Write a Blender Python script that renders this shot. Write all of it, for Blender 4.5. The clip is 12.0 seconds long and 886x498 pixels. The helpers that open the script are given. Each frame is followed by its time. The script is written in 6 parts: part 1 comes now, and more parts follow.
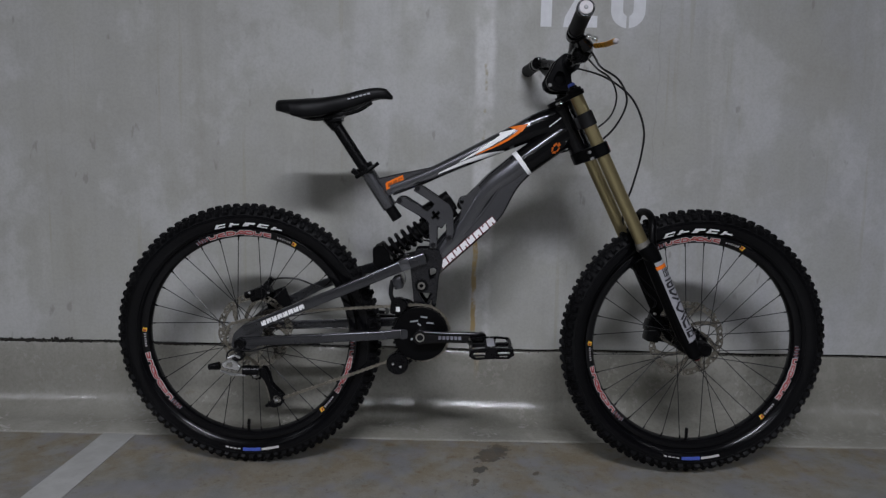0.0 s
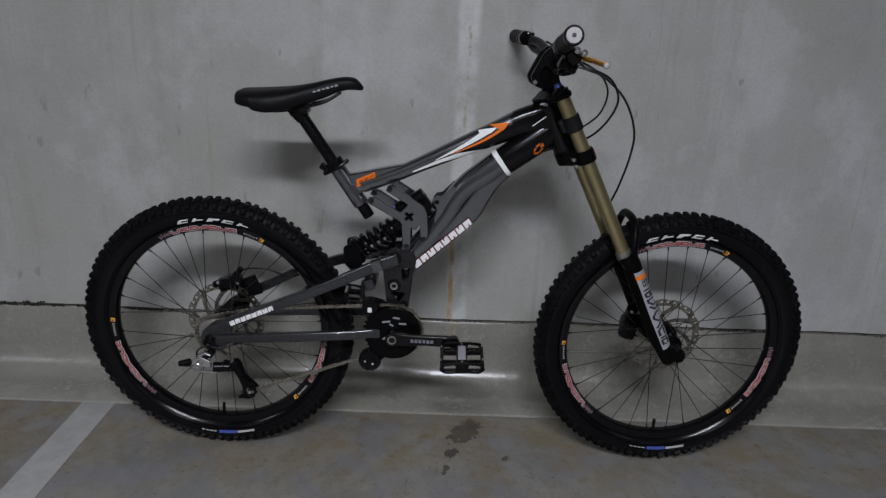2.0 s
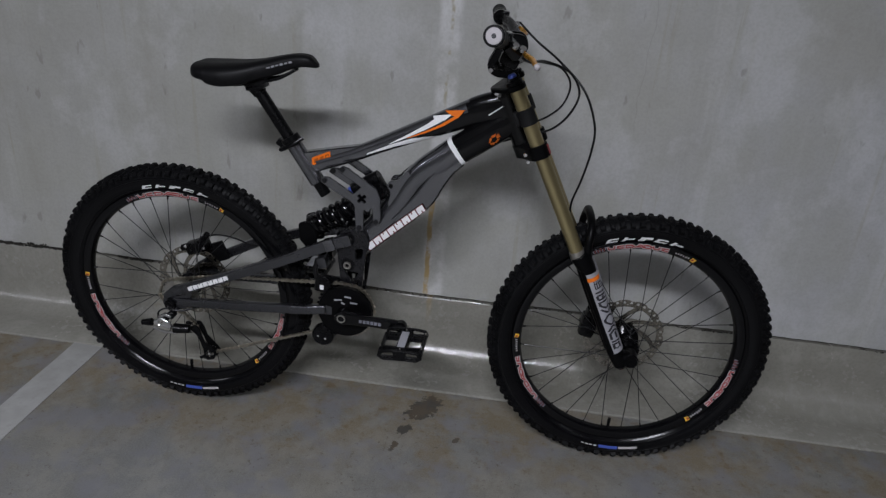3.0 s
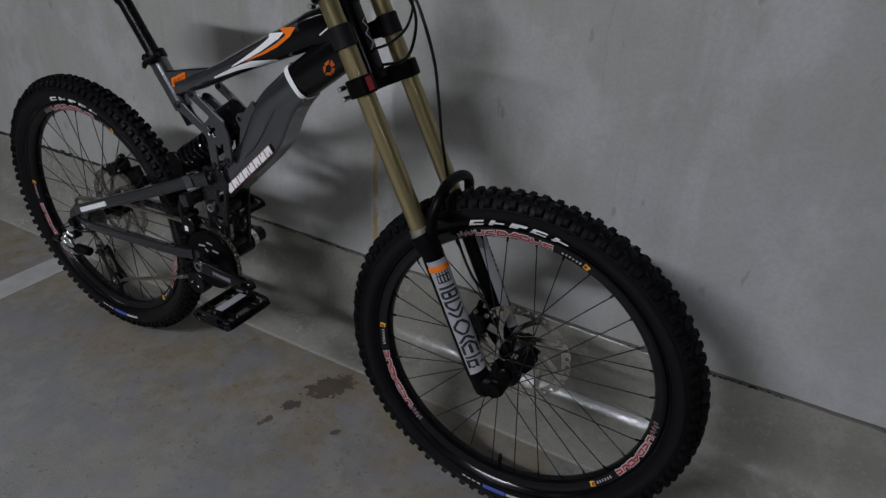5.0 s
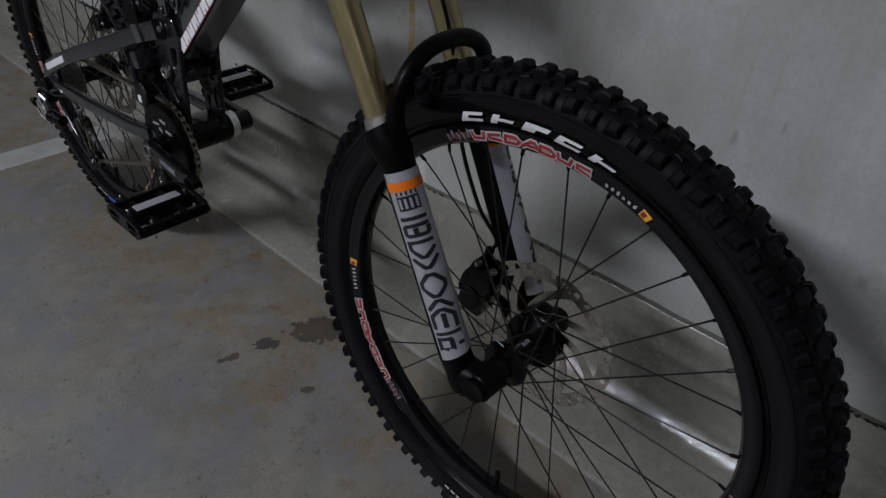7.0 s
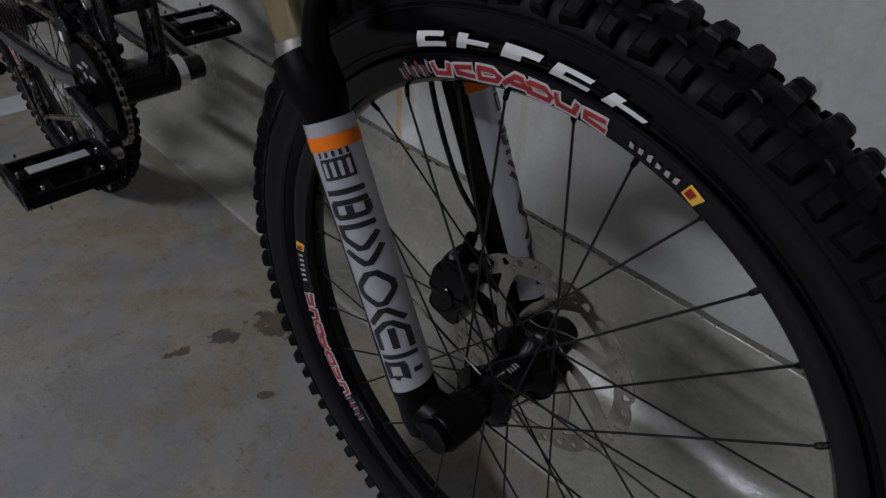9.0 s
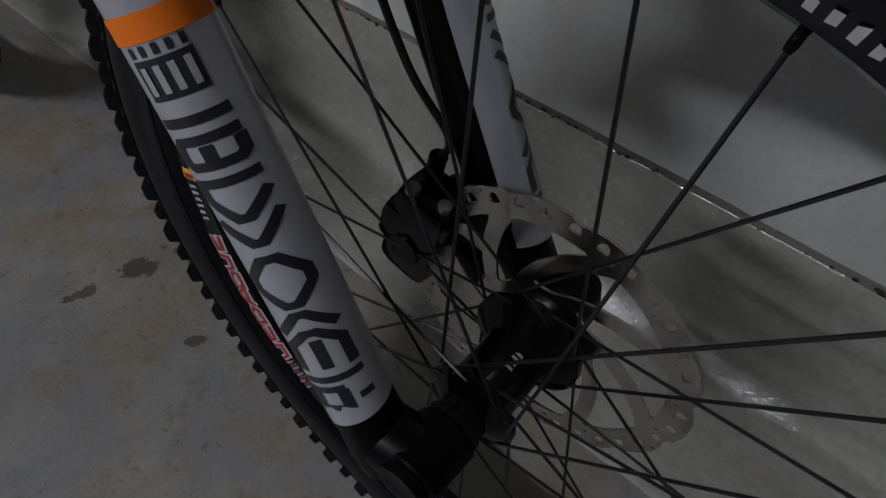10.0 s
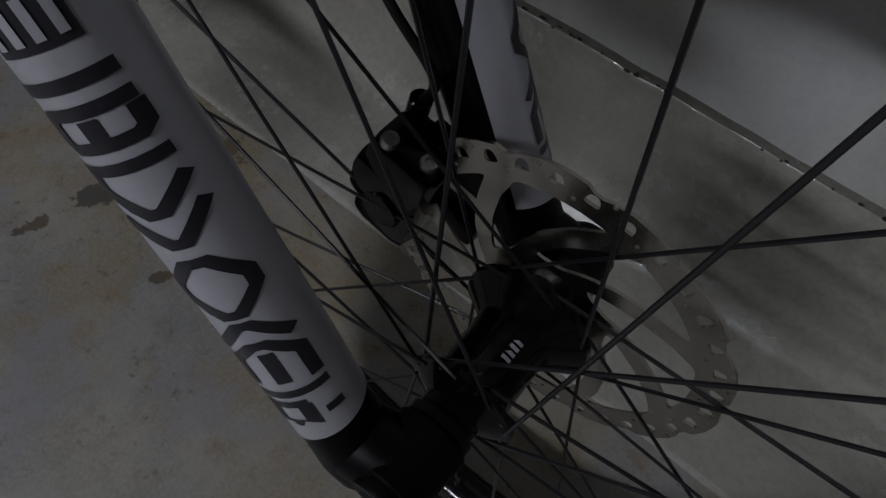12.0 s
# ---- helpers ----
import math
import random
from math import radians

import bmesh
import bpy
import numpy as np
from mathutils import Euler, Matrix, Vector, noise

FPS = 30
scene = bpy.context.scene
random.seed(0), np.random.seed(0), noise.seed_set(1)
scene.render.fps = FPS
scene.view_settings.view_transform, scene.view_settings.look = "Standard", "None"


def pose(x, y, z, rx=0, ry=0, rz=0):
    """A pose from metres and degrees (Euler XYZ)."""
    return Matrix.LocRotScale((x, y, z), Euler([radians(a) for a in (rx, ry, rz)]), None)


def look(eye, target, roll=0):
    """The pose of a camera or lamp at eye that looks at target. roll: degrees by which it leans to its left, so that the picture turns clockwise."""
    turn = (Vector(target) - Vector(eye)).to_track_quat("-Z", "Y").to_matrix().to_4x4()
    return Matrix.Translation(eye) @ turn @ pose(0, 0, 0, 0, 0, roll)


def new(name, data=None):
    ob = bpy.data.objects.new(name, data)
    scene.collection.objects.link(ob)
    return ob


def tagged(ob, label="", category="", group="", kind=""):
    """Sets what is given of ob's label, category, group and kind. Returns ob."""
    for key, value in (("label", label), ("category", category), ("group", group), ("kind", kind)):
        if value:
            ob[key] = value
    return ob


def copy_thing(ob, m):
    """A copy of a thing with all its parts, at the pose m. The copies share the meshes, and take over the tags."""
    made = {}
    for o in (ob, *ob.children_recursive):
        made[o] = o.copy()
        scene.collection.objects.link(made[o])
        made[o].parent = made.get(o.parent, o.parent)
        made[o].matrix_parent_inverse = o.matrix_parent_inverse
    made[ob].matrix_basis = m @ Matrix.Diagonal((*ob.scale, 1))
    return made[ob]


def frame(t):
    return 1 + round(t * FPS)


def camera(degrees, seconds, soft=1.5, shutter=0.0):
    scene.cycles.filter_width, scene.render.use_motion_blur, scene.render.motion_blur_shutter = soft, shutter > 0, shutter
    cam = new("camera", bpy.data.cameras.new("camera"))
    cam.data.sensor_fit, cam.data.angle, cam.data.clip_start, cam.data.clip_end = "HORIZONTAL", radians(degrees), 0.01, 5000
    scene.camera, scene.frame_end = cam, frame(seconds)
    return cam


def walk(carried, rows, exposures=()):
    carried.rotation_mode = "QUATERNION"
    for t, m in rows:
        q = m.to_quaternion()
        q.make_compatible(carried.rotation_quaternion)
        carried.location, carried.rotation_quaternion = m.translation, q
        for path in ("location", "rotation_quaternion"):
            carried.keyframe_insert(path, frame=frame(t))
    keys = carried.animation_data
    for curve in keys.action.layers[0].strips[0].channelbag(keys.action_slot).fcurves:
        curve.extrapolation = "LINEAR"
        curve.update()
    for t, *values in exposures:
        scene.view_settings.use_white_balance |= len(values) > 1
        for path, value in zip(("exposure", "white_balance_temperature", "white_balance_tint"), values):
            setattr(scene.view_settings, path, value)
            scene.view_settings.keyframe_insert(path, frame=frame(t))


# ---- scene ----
cam = camera(66.70, 12.0, soft=1.35)
PATH = [
    (0, (0.5725, -1.7348, 0.7966), (0.4966, 0.2492, 0.5557), 1.11),
    (0.5, (0.5830, -1.7113, 0.8053), (0.4826, 0.2684, 0.5394), 1.23),
    (1, (0.5950, -1.6699, 0.8254), (0.4875, 0.3067, 0.5395), 1.51),
    (1.5, (0.6116, -1.6048, 0.9482), (0.5157, 0.3278, 0.4424), 2.36),
    (2, (0.6081, -1.5893, 1.1284), (0.5639, 0.3016, 0.4781), 2.40),
    (2.5, (0.6868, -1.5624, 1.2329), (0.5553, 0.2755, 0.4550), 0.98),
    (2.7, (0.7670, -1.5433, 1.2378), (0.6098, 0.2806, 0.4324), 2.73),
    (4.3, (1.3116, -1.1136, 1.2235), (0.6700, 0.5543, 0.3255), 2.81),
    (4.5, (1.3973, -1.0333, 1.2044), (0.6995, 0.5951, 0.2765), 1.63),
    (5, (1.5412, -0.9225, 1.1489), (0.6667, 0.5894, 0.1746), 2.99),
    (5.5, (1.5965, -0.8040, 1.0796), (0.6141, 0.5836, 0.0262), 4.03),
    (6, (1.5481, -0.6635, 1.0243), (0.4958, 0.6434, -0.0641), 4.27),
    (6.5, (1.4977, -0.5547, 0.9762), (0.4360, 0.6881, -0.1763), 5.00),
    (7, (1.4886, -0.4902, 0.9193), (0.3863, 0.7064, -0.2438), 3.95),
    (7.2, (1.4860, -0.4661, 0.8979), (0.3308, 0.7117, -0.2327), 3.52),
    (8.8, (1.4332, -0.3492, 0.8220), (0.2769, 0.7528, -0.3814), 3.65),
    (9, (1.4030, -0.3078, 0.8011), (0.2726, 0.7923, -0.4285), 3.58),
    (9.5, (1.3201, -0.2254, 0.7497), (0.3306, 0.8064, -0.6490), 1.20),
    (10, (1.2670, -0.1649, 0.6992), (0.4130, 0.8072, -0.8258), 2.87),
    (10.5, (1.2357, -0.1280, 0.6517), (0.5162, 0.7182, -1.0115), 3.46),
    (11, (1.2197, -0.1032, 0.6198), (0.5949, 0.6729, -1.1144), 3.64),
    (11.5, (1.2175, -0.0988, 0.6148), (0.6048, 0.6689, -1.1274), 4.13),
    (12, (1.2204, -0.1122, 0.6661), (0.5662, 0.7120, -1.0347), 4.97),
]
EXPOSURES = [(0.0, 0.0), (2.7, 0.0), (4.5, -0.15), (6.5, -0.25), (8.8, -0.25), (9.5, -0.3), (10.5, -0.56), (11.5, -0.66), (12.0, -0.54)]
walk(cam, [(t, look(eye, target, roll)) for t, eye, target, roll in PATH], EXPOSURES)

# ---- world and lamps ----
world = bpy.data.worlds.new("world")
scene.world = world
world.use_nodes = True
world.node_tree.nodes["Background"].inputs[0].default_value = (0.02, 0.02, 0.02, 1)
world.node_tree.nodes["Background"].inputs[1].default_value = 0.3

WALL_Y, CEILING_Z = 0.367, 2.55
GARAGE = Matrix.Translation((0.85, WALL_Y, 0)) @ Matrix.Rotation(radians(2.1), 4, "Z") @ Matrix.Translation((-0.85, -WALL_Y, 0))


def tube_lamp(x, y, watts, length=1.2, turn=0.0):
    d = bpy.data.lights.new("unseen_tube_lamp", "AREA")
    d.shape, d.size, d.size_y, d.energy, d.color = "RECTANGLE", length, 0.16, watts, (0.975, 1.0, 1.115)
    ob = new("unseen_tube_lamp", d)
    ob.matrix_world = pose(x, y, CEILING_Z - 0.085, 0, 0, turn)
    return ob


# out of view: first two inferred from shadow and glint, other four added as fill
LAMPS = [(0.60, -2.55, 105, 0), (-3.2, -2.55, 20, 0), (4.3, -2.55, 7, 0), (0.55, -5.4, 26, 0), (-3.2, -5.4, 9, 0), (4.3, -5.4, 7, 0)]
for lx, ly, lw, lt in LAMPS:
    tube_lamp(lx, ly, lw, 1.2, lt)

# ---- node materials ----


class Graph:
    """Short hand for a node material."""

    def __init__(self, name):
        self.m = bpy.data.materials.new(name)
        self.m.use_nodes = True
        self.t = self.m.node_tree
        self.b = self.t.nodes["Principled BSDF"]
        self.co = self.t.nodes.new("ShaderNodeTexCoord").outputs["Object"]
        self.geo = self.t.nodes.new("ShaderNodeNewGeometry")

    def put(self, sock, v):
        if hasattr(v, "links"):
            self.t.links.new(v, sock)
        elif isinstance(v, tuple) and len(v) == 3 and sock.type == "RGBA":
            sock.default_value = (*v, 1)
        else:
            sock.default_value = v

    def math(self, op, a, b=0.0, c=0.0, clamp=False):
        n = self.t.nodes.new("ShaderNodeMath")
        n.operation, n.use_clamp = op, clamp
        for s, v in zip(n.inputs, (a, b, c)):
            self.put(s, v)
        return n.outputs[0]

    def scaled(self, scale, shift=(0, 0, 0), co=None):
        n = self.t.nodes.new("ShaderNodeMapping")
        self.put(n.inputs[0], co or self.co)
        n.inputs["Location"].default_value, n.inputs["Scale"].default_value = shift, scale
        return n.outputs[0]

    def noise(self, scale, detail=4.0, rough=0.6, co=None, dist=0.0):
        n = self.t.nodes.new("ShaderNodeTexNoise")
        self.put(n.inputs["Vector"], co or self.co)
        n.inputs["Scale"].default_value, n.inputs["Detail"].default_value, n.inputs["Roughness"].default_value, n.inputs["Distortion"].default_value = scale, detail, rough, dist
        return n.outputs["Fac"]

    def step(self, v, lo, hi, a=0.0, b=1.0):
        n = self.t.nodes.new("ShaderNodeMapRange")
        n.interpolation_type = "SMOOTHSTEP"
        for s, x in zip(n.inputs[:5], (v, lo, hi, a, b)):
            self.put(s, x)
        return n.outputs[0]

    def mix(self, f, a, b, mode="MIX"):
        n = self.t.nodes.new("ShaderNodeMix")
        n.data_type, n.blend_type = "RGBA", mode
        self.put(n.inputs[0], f)
        self.put(n.inputs[6], a)
        self.put(n.inputs[7], b)
        return n.outputs[2]

    def axes(self):
        n = self.t.nodes.new("ShaderNodeSeparateXYZ")
        self.put(n.inputs[0], self.co)
        return n.outputs

    def bump(self, h, strength=0.3, dist=0.002):
        n = self.t.nodes.new("ShaderNodeBump")
        n.inputs["Strength"].default_value, n.inputs["Distance"].default_value = strength, dist
        self.put(n.inputs["Height"], h)
        self.put(self.b.inputs["Normal"], n.outputs[0])

    def set(self, **kw):
        names = dict(base="Base Color", rough="Roughness", metal="Metallic", coat="Coat Weight", coat_rough="Coat Roughness", spec="Specular IOR Level", aniso="Anisotropic")
        for k, v in kw.items():
            self.put(self.b.inputs[names[k]], v)
        return self.m


def plain(name, base, rough=0.4, metal=0.0, coat=0.0, grain=60.0, vary=0.25, bump=0.0, dust=0.0, spec=0.5, wear=0.09):
    """A surface of one colour with grain at two scales, and dust where asked."""
    g = Graph(name)
    a, b = g.noise(grain, 5), g.noise(grain * 0.12, 3)
    f = g.math("ADD", g.math("MULTIPLY", a, 0.5), g.math("MULTIPLY", b, 0.5))
    lo, hi = tuple(c * (1 - vary) for c in base), tuple(min(1, c * (1 + vary)) for c in base)
    col = g.mix(g.step(f, 0.3, 0.7), lo, hi)
    if dust:
        col = g.mix(g.math("MULTIPLY", g.step(g.noise(grain * 0.3, 6), 0.5, 0.75), dust), col, (0.20, 0.19, 0.17))
    if bump:
        g.bump(a, bump, 0.0006)
    return g.set(base=col, rough=g.step(f, 0.2, 0.8, max(0.05, rough - wear), min(1, rough + wear)), metal=metal, coat=coat, spec=spec)


def band(g, v, centre, half, soft):
    """1 where v lies within half of centre."""
    return g.step(g.math("ABSOLUTE", g.math("SUBTRACT", v, centre)), half, half + soft, 1.0, 0.0)


def wall_paint(name="wall_paint"):
    g = Graph(name)
    x, y, z = g.axes()
    fine = g.noise(90, 5)
    broad = g.noise(1.6, 4)
    col = g.mix(g.step(broad, 0.3, 0.7), (0.330, 0.332, 0.312), (0.432, 0.438, 0.442))
    # warmer tone towards low x, with a ragged border
    warm_side = g.step(g.math("ADD", x, g.math("MULTIPLY", g.math("SUBTRACT", g.noise(1.7, 4), 0.5), 1.6)), 0.9, 1.7, 1.0, 0.0)
    tint = g.step(g.noise(6.5, 5, 0.6, g.scaled((1, 1, 0.7), (2.0, 0, 9.0))), 0.36, 0.64)
    col = g.mix(0.4, col, g.mix(tint, (0.325, 0.328, 0.285), (0.415, 0.42, 0.445)))
    col = g.mix(g.math("MULTIPLY", warm_side, 0.45), col, (0.372, 0.366, 0.312))
    streak = g.noise(1.0, 5, 0.65, g.scaled((9.0, 1.0, 0.45)))
    col = g.mix(g.math("MULTIPLY", g.step(streak, 0.50, 0.68), 0.34), col, (0.255, 0.243, 0.195))
    pale = g.noise(1.0, 4, 0.6, g.scaled((6.0, 1.0, 0.5), (3.1, 0, 1.7)))
    col = g.mix(g.math("MULTIPLY", g.step(pale, 0.52, 0.66), 0.38), col, (0.56, 0.565, 0.57))
    thin = g.noise(1.0, 4, 0.6, g.scaled((34.0, 1.0, 1.1), (0.7, 0, 2.3)))
    col = g.mix(g.math("MULTIPLY", g.step(thin, 0.60, 0.70), 0.34), col, (0.27, 0.245, 0.14))
    smear = g.step(g.noise(1.0, 6, 0.62, g.scaled((2.6, 1.0, 3.4), (4.4, 0, 0.6))), 0.48, 0.66)
    col = g.mix(g.math("MULTIPLY", smear, 0.38), col, (0.30, 0.292, 0.25))
    cloud = g.step(g.noise(4.2, 5, 0.6), 0.45, 0.68)
    col = g.mix(g.math("MULTIPLY", cloud, 0.4), col, (0.285, 0.283, 0.248))
    blotch = g.step(g.noise(3.1, 6, 0.62, g.scaled((1, 1, 0.8), (5.3, 0, 2.2))), 0.50, 0.60)
    col = g.mix(g.math("MULTIPLY", blotch, 0.36), col, (0.56, 0.565, 0.575))
    murk = g.step(g.noise(5.6, 6, 0.62, g.scaled((1, 1, 0.7), (1.3, 0, 7.7))), 0.52, 0.64)
    col = g.mix(g.math("MULTIPLY", murk, 0.26), col, (0.27, 0.262, 0.215))
    # dark scuffs and pocks
    spots = g.noise(26, 3, 0.5, g.scaled((1, 1, 0.4)))
    col = g.mix(g.math("MULTIPLY", g.step(spots, 0.69, 0.76), 0.55), col, (0.16, 0.15, 0.12))
    # lime run beside the drip
    lime = g.math("MULTIPLY", band(g, g.math("ADD", x, g.math("MULTIPLY", g.noise(3.0, 4), 0.06)), 0.640, 0.02, 0.02), g.step(g.noise(7, 5), 0.35, 0.6))
    col = g.mix(g.math("MULTIPLY", lime, 0.85), col, (0.64, 0.64, 0.63))
    # rust drips down the wall
    wob = g.math("MULTIPLY", g.math("SUBTRACT", g.noise(11, 3), 0.5), 0.022)
    xw = g.math("ADD", x, wob)
    low = g.math("MULTIPLY", band(g, xw, 0.592, 0.0045, 0.005), band(g, z, 0.42, 0.15, 0.14))
    low = g.math("MULTIPLY", low, g.step(g.noise(16, 4, 0.6, g.scaled((0.8, 1, 1))), 0.40, 0.56))
    top = g.math("MULTIPLY", band(g, g.math("ADD", x, g.math("MULTIPLY", g.math("SUBTRACT", g.noise(9, 4), 0.5), 0.03)), 0.610, 0.002, 0.005), g.math("MULTIPLY", band(g, z, 0.98, 0.12, 0.06), g.step(g.noise(20, 3), 0.42, 0.54)))
    col = g.mix(g.math("MULTIPLY", low, 0.95), col, (0.38, 0.235, 0.03))
    col = g.mix(g.math("MULTIPLY", top, 0.7), col, (0.29, 0.235, 0.09))
    hair = g.math("MULTIPLY", band(g, g.math("ADD", x, g.math("MULTIPLY", g.math("SUBTRACT", g.noise(7, 4), 0.5), 0.05)), 1.135, 0.0005, 0.0015), band(g, z, 1.05, 0.2, 0.1))
    col = g.mix(g.math("MULTIPLY", hair, 0.25), col, (0.15, 0.14, 0.12))
    col = g.mix(0.14, col, (0.60, 0.602, 0.605))
    col = g.mix(g.math("MULTIPLY", g.step(g.noise(130, 5, 0.65), 0.42, 0.62), 0.14), col, (0.22, 0.215, 0.19))
    h = g.math("ADD", g.math("MULTIPLY", fine, 0.25), g.math("ADD", g.noise(9, 4), g.math("MULTIPLY", g.noise(1.0, 4, 0.6, g.scaled((14, 1, 2.5))), 0.6)))
    g.bump(h, 0.25, 0.004)
    return g.set(base=col, rough=g.step(g.noise(14, 4), 0.3, 0.7, 0.42, 0.62))


def coving_paint():
    g = Graph("coving_paint")
    x, y, z = g.axes()
    col = g.mix(g.step(g.noise(2.2, 4), 0.3, 0.7), (0.206, 0.203, 0.178), (0.266, 0.263, 0.240))
    col = g.mix(g.math("MULTIPLY", g.step(g.noise(1.0, 4, 0.6, g.scaled((12, 3, 0.8))), 0.55, 0.75), 0.4), col, (0.16, 0.152, 0.125))
    col = g.mix(g.math("MULTIPLY", g.step(g.noise(38, 4), 0.66, 0.76), 0.5), col, (0.17, 0.15, 0.11))
    rim = band(g, y, 0.175, 0.0015, 0.003)
    col = g.mix(g.math("MULTIPLY", rim, 0.5), col, (0.36, 0.355, 0.335))
    drip = g.math("MULTIPLY", band(g, g.math("ADD", x, g.math("MULTIPLY", g.math("SUBTRACT", g.noise(11, 3), 0.5), 0.03)), 0.606, 0.004, 0.006), g.step(z, 0.10, 0.24))
    col = g.mix(g.math("MULTIPLY", drip, 0.5), col, (0.30, 0.21, 0.07))
    col = g.mix(0.16, col, (0.30, 0.272, 0.205))
    col = g.mix(g.math("MULTIPLY", g.step(g.noise(110, 5, 0.66), 0.45, 0.60), 0.22), col, (0.135, 0.128, 0.10))
    col = g.mix(g.math("MULTIPLY", g.step(g.noise(17, 6, 0.66, g.scaled((1, 1, 1), (4.1, 2.2, 0))), 0.52, 0.62), 0.30), col, (0.34, 0.335, 0.30))
    g.bump(g.math("ADD", g.math("MULTIPLY", g.noise(190, 4), 1.4), g.math("MULTIPLY", g.noise(26, 3), 1.6)), 0.34, 0.0014)
    return g.set(base=col, rough=g.math("ADD", g.step(g.noise(60, 4), 0.38, 0.62, 0.05, 0.13), g.step(g.noise(5.5, 4, 0.6), 0.42, 0.58, 0.0, 0.16)), spec=0.65)


def floor_coat():
    g = Graph("floor_coat")
    x, y, z = g.axes()
    col = g.mix(g.step(g.noise(1.3, 5), 0.3, 0.7), (0.126, 0.126, 0.116), (0.194, 0.196, 0.192))
    col = g.mix(g.math("MULTIPLY", g.step(g.noise(7, 6, 0.7), 0.5, 0.72), 0.35), col, (0.235, 0.235, 0.225))
    haze = g.step(g.noise(3.2, 7, 0.72), 0.46, 0.66)
    col = g.mix(g.math("MULTIPLY", haze, 0.55), col, (0.275, 0.270, 0.240))
    scuff = g.step(g.noise(1.0, 6, 0.7, g.scaled((5, 16, 1), (1.3, 0, 0))), 0.55, 0.75)
    col = g.mix(g.math("MULTIPLY", scuff, 0.5), col, (0.12, 0.116, 0.102))
    beige = g.step(g.noise(2.4, 6, 0.66, g.scaled((1, 1, 1), (7.7, 1.2, 0))), 0.44, 0.62)
    col = g.mix(g.math("MULTIPLY", beige, 0.5), col, (0.212, 0.198, 0.160))
    tread = g.math("MULTIPLY", g.step(g.noise(1.0, 3, 0.5, g.scaled((60, 22, 1))), 0.5, 0.62), g.step(g.noise(1.8, 3), 0.5, 0.62))
    col = g.mix(g.math("MULTIPLY", tread, 0.22), col, (0.11, 0.105, 0.09))
    # rusty wash along the coving
    near = g.step(g.math("ADD", y, g.math("MULTIPLY", g.math("SUBTRACT", g.noise(4, 4), 0.5), 0.60)), -0.32, 0.06)
    wash = g.math("MULTIPLY", near, g.step(g.noise(6, 6, 0.7), 0.40, 0.56))
    col = g.mix(g.math("MULTIPLY", wash, 0.75), col, (0.190, 0.142, 0.072))
    spots = g.math("MULTIPLY", near, g.step(g.noise(24, 5, 0.65), 0.56, 0.68))
    col = g.mix(g.math("MULTIPLY", spots, 0.7), col, (0.135, 0.080, 0.034))
    fleck = g.step(g.noise(75, 4, 0.6), 0.64, 0.72)
    col = g.mix(g.math("MULTIPLY", fleck, 0.3), col, (0.30, 0.29, 0.262))
    grit = g.step(g.noise(240, 3, 0.6), 0.35, 0.65)
    col = g.mix(0.17, col, g.mix(grit, (0.08, 0.078, 0.068), (0.30, 0.295, 0.275)))
    mottle = g.step(g.noise(11, 7, 0.68), 0.46, 0.60)
    col = g.mix(g.math("MULTIPLY", mottle, 0.42), col, (0.258, 0.252, 0.222))
    lilac = g.step(g.noise(8, 6, 0.64, g.scaled((1, 1, 1), (3.3, 8.1, 0))), 0.48, 0.62)
    col = g.mix(g.math("MULTIPLY", lilac, 0.6), col, (0.188, 0.189, 0.208))
    dark = g.math("MULTIPLY", g.step(g.noise(52, 6, 0.7), 0.57, 0.66), g.step(g.noise(5, 4), 0.42, 0.58))
    col = g.mix(g.math("MULTIPLY", dark, 0.65), col, (0.085, 0.068, 0.045))
    # worn patch where the coat is gone
    def blob(cx, cy, hx, hy, lean):
        dx = g.math("DIVIDE", g.math("SUBTRACT", g.math("SUBTRACT", x, g.math("MULTIPLY", g.math("SUBTRACT", y, cy), lean)), cx), hx)
        dy = g.math("DIVIDE", g.math("SUBTRACT", y, cy), hy)
        return g.math("SQRT", g.math("ADD", g.math("MULTIPLY", dx, dx), g.math("MULTIPLY", dy, dy)))

    rag = g.math("MULTIPLY", g.math("SUBTRACT", g.noise(46, 7, 0.72), 0.5), 2.3)
    d = g.math("MINIMUM", blob(0.644, 0.088, 0.048, 0.064, 0.35), g.math("MINIMUM", blob(0.602, -0.016, 0.020, 0.026, 0.5), g.math("ADD", blob(0.588, -0.085, 0.022, 0.060, 0.3), 0.55)))
    d = g.math("MINIMUM", d, g.math("ADD", blob(0.751, -0.032, 0.012, 0.014, 0.4), 0.1))
    worn = g.step(g.math("ADD", d, rag), 0.84, 0.93, 1.0, 0.0)
    col = g.mix(g.math("MULTIPLY", worn, 0.92), col, g.mix(g.step(g.noise(20, 4), 0.42, 0.6), (0.050, 0.047, 0.041), (0.078, 0.058, 0.038)))
    # small pits and drips
    pits = g.step(g.noise(48, 4, 0.6), 0.67, 0.72)
    col = g.mix(g.math("MULTIPLY", pits, 0.6), col, (0.085, 0.075, 0.06))
    blot = g.step(g.noise(9, 3, 0.5, g.scaled((1, 1, 1), (2.2, 5.1, 0))), 0.70, 0.76)
    col = g.mix(g.math("MULTIPLY", blot, 0.45), col, (0.11, 0.09, 0.06))
    col = g.mix(0.05, col, (0.05, 0.046, 0.030))
    h = g.math("SUBTRACT", g.math("ADD", g.math("MULTIPLY", g.noise(120, 4), 0.4), g.noise(12, 4)), g.math("MULTIPLY", worn, 0.8))
    g.bump(h, 0.22, 0.003)
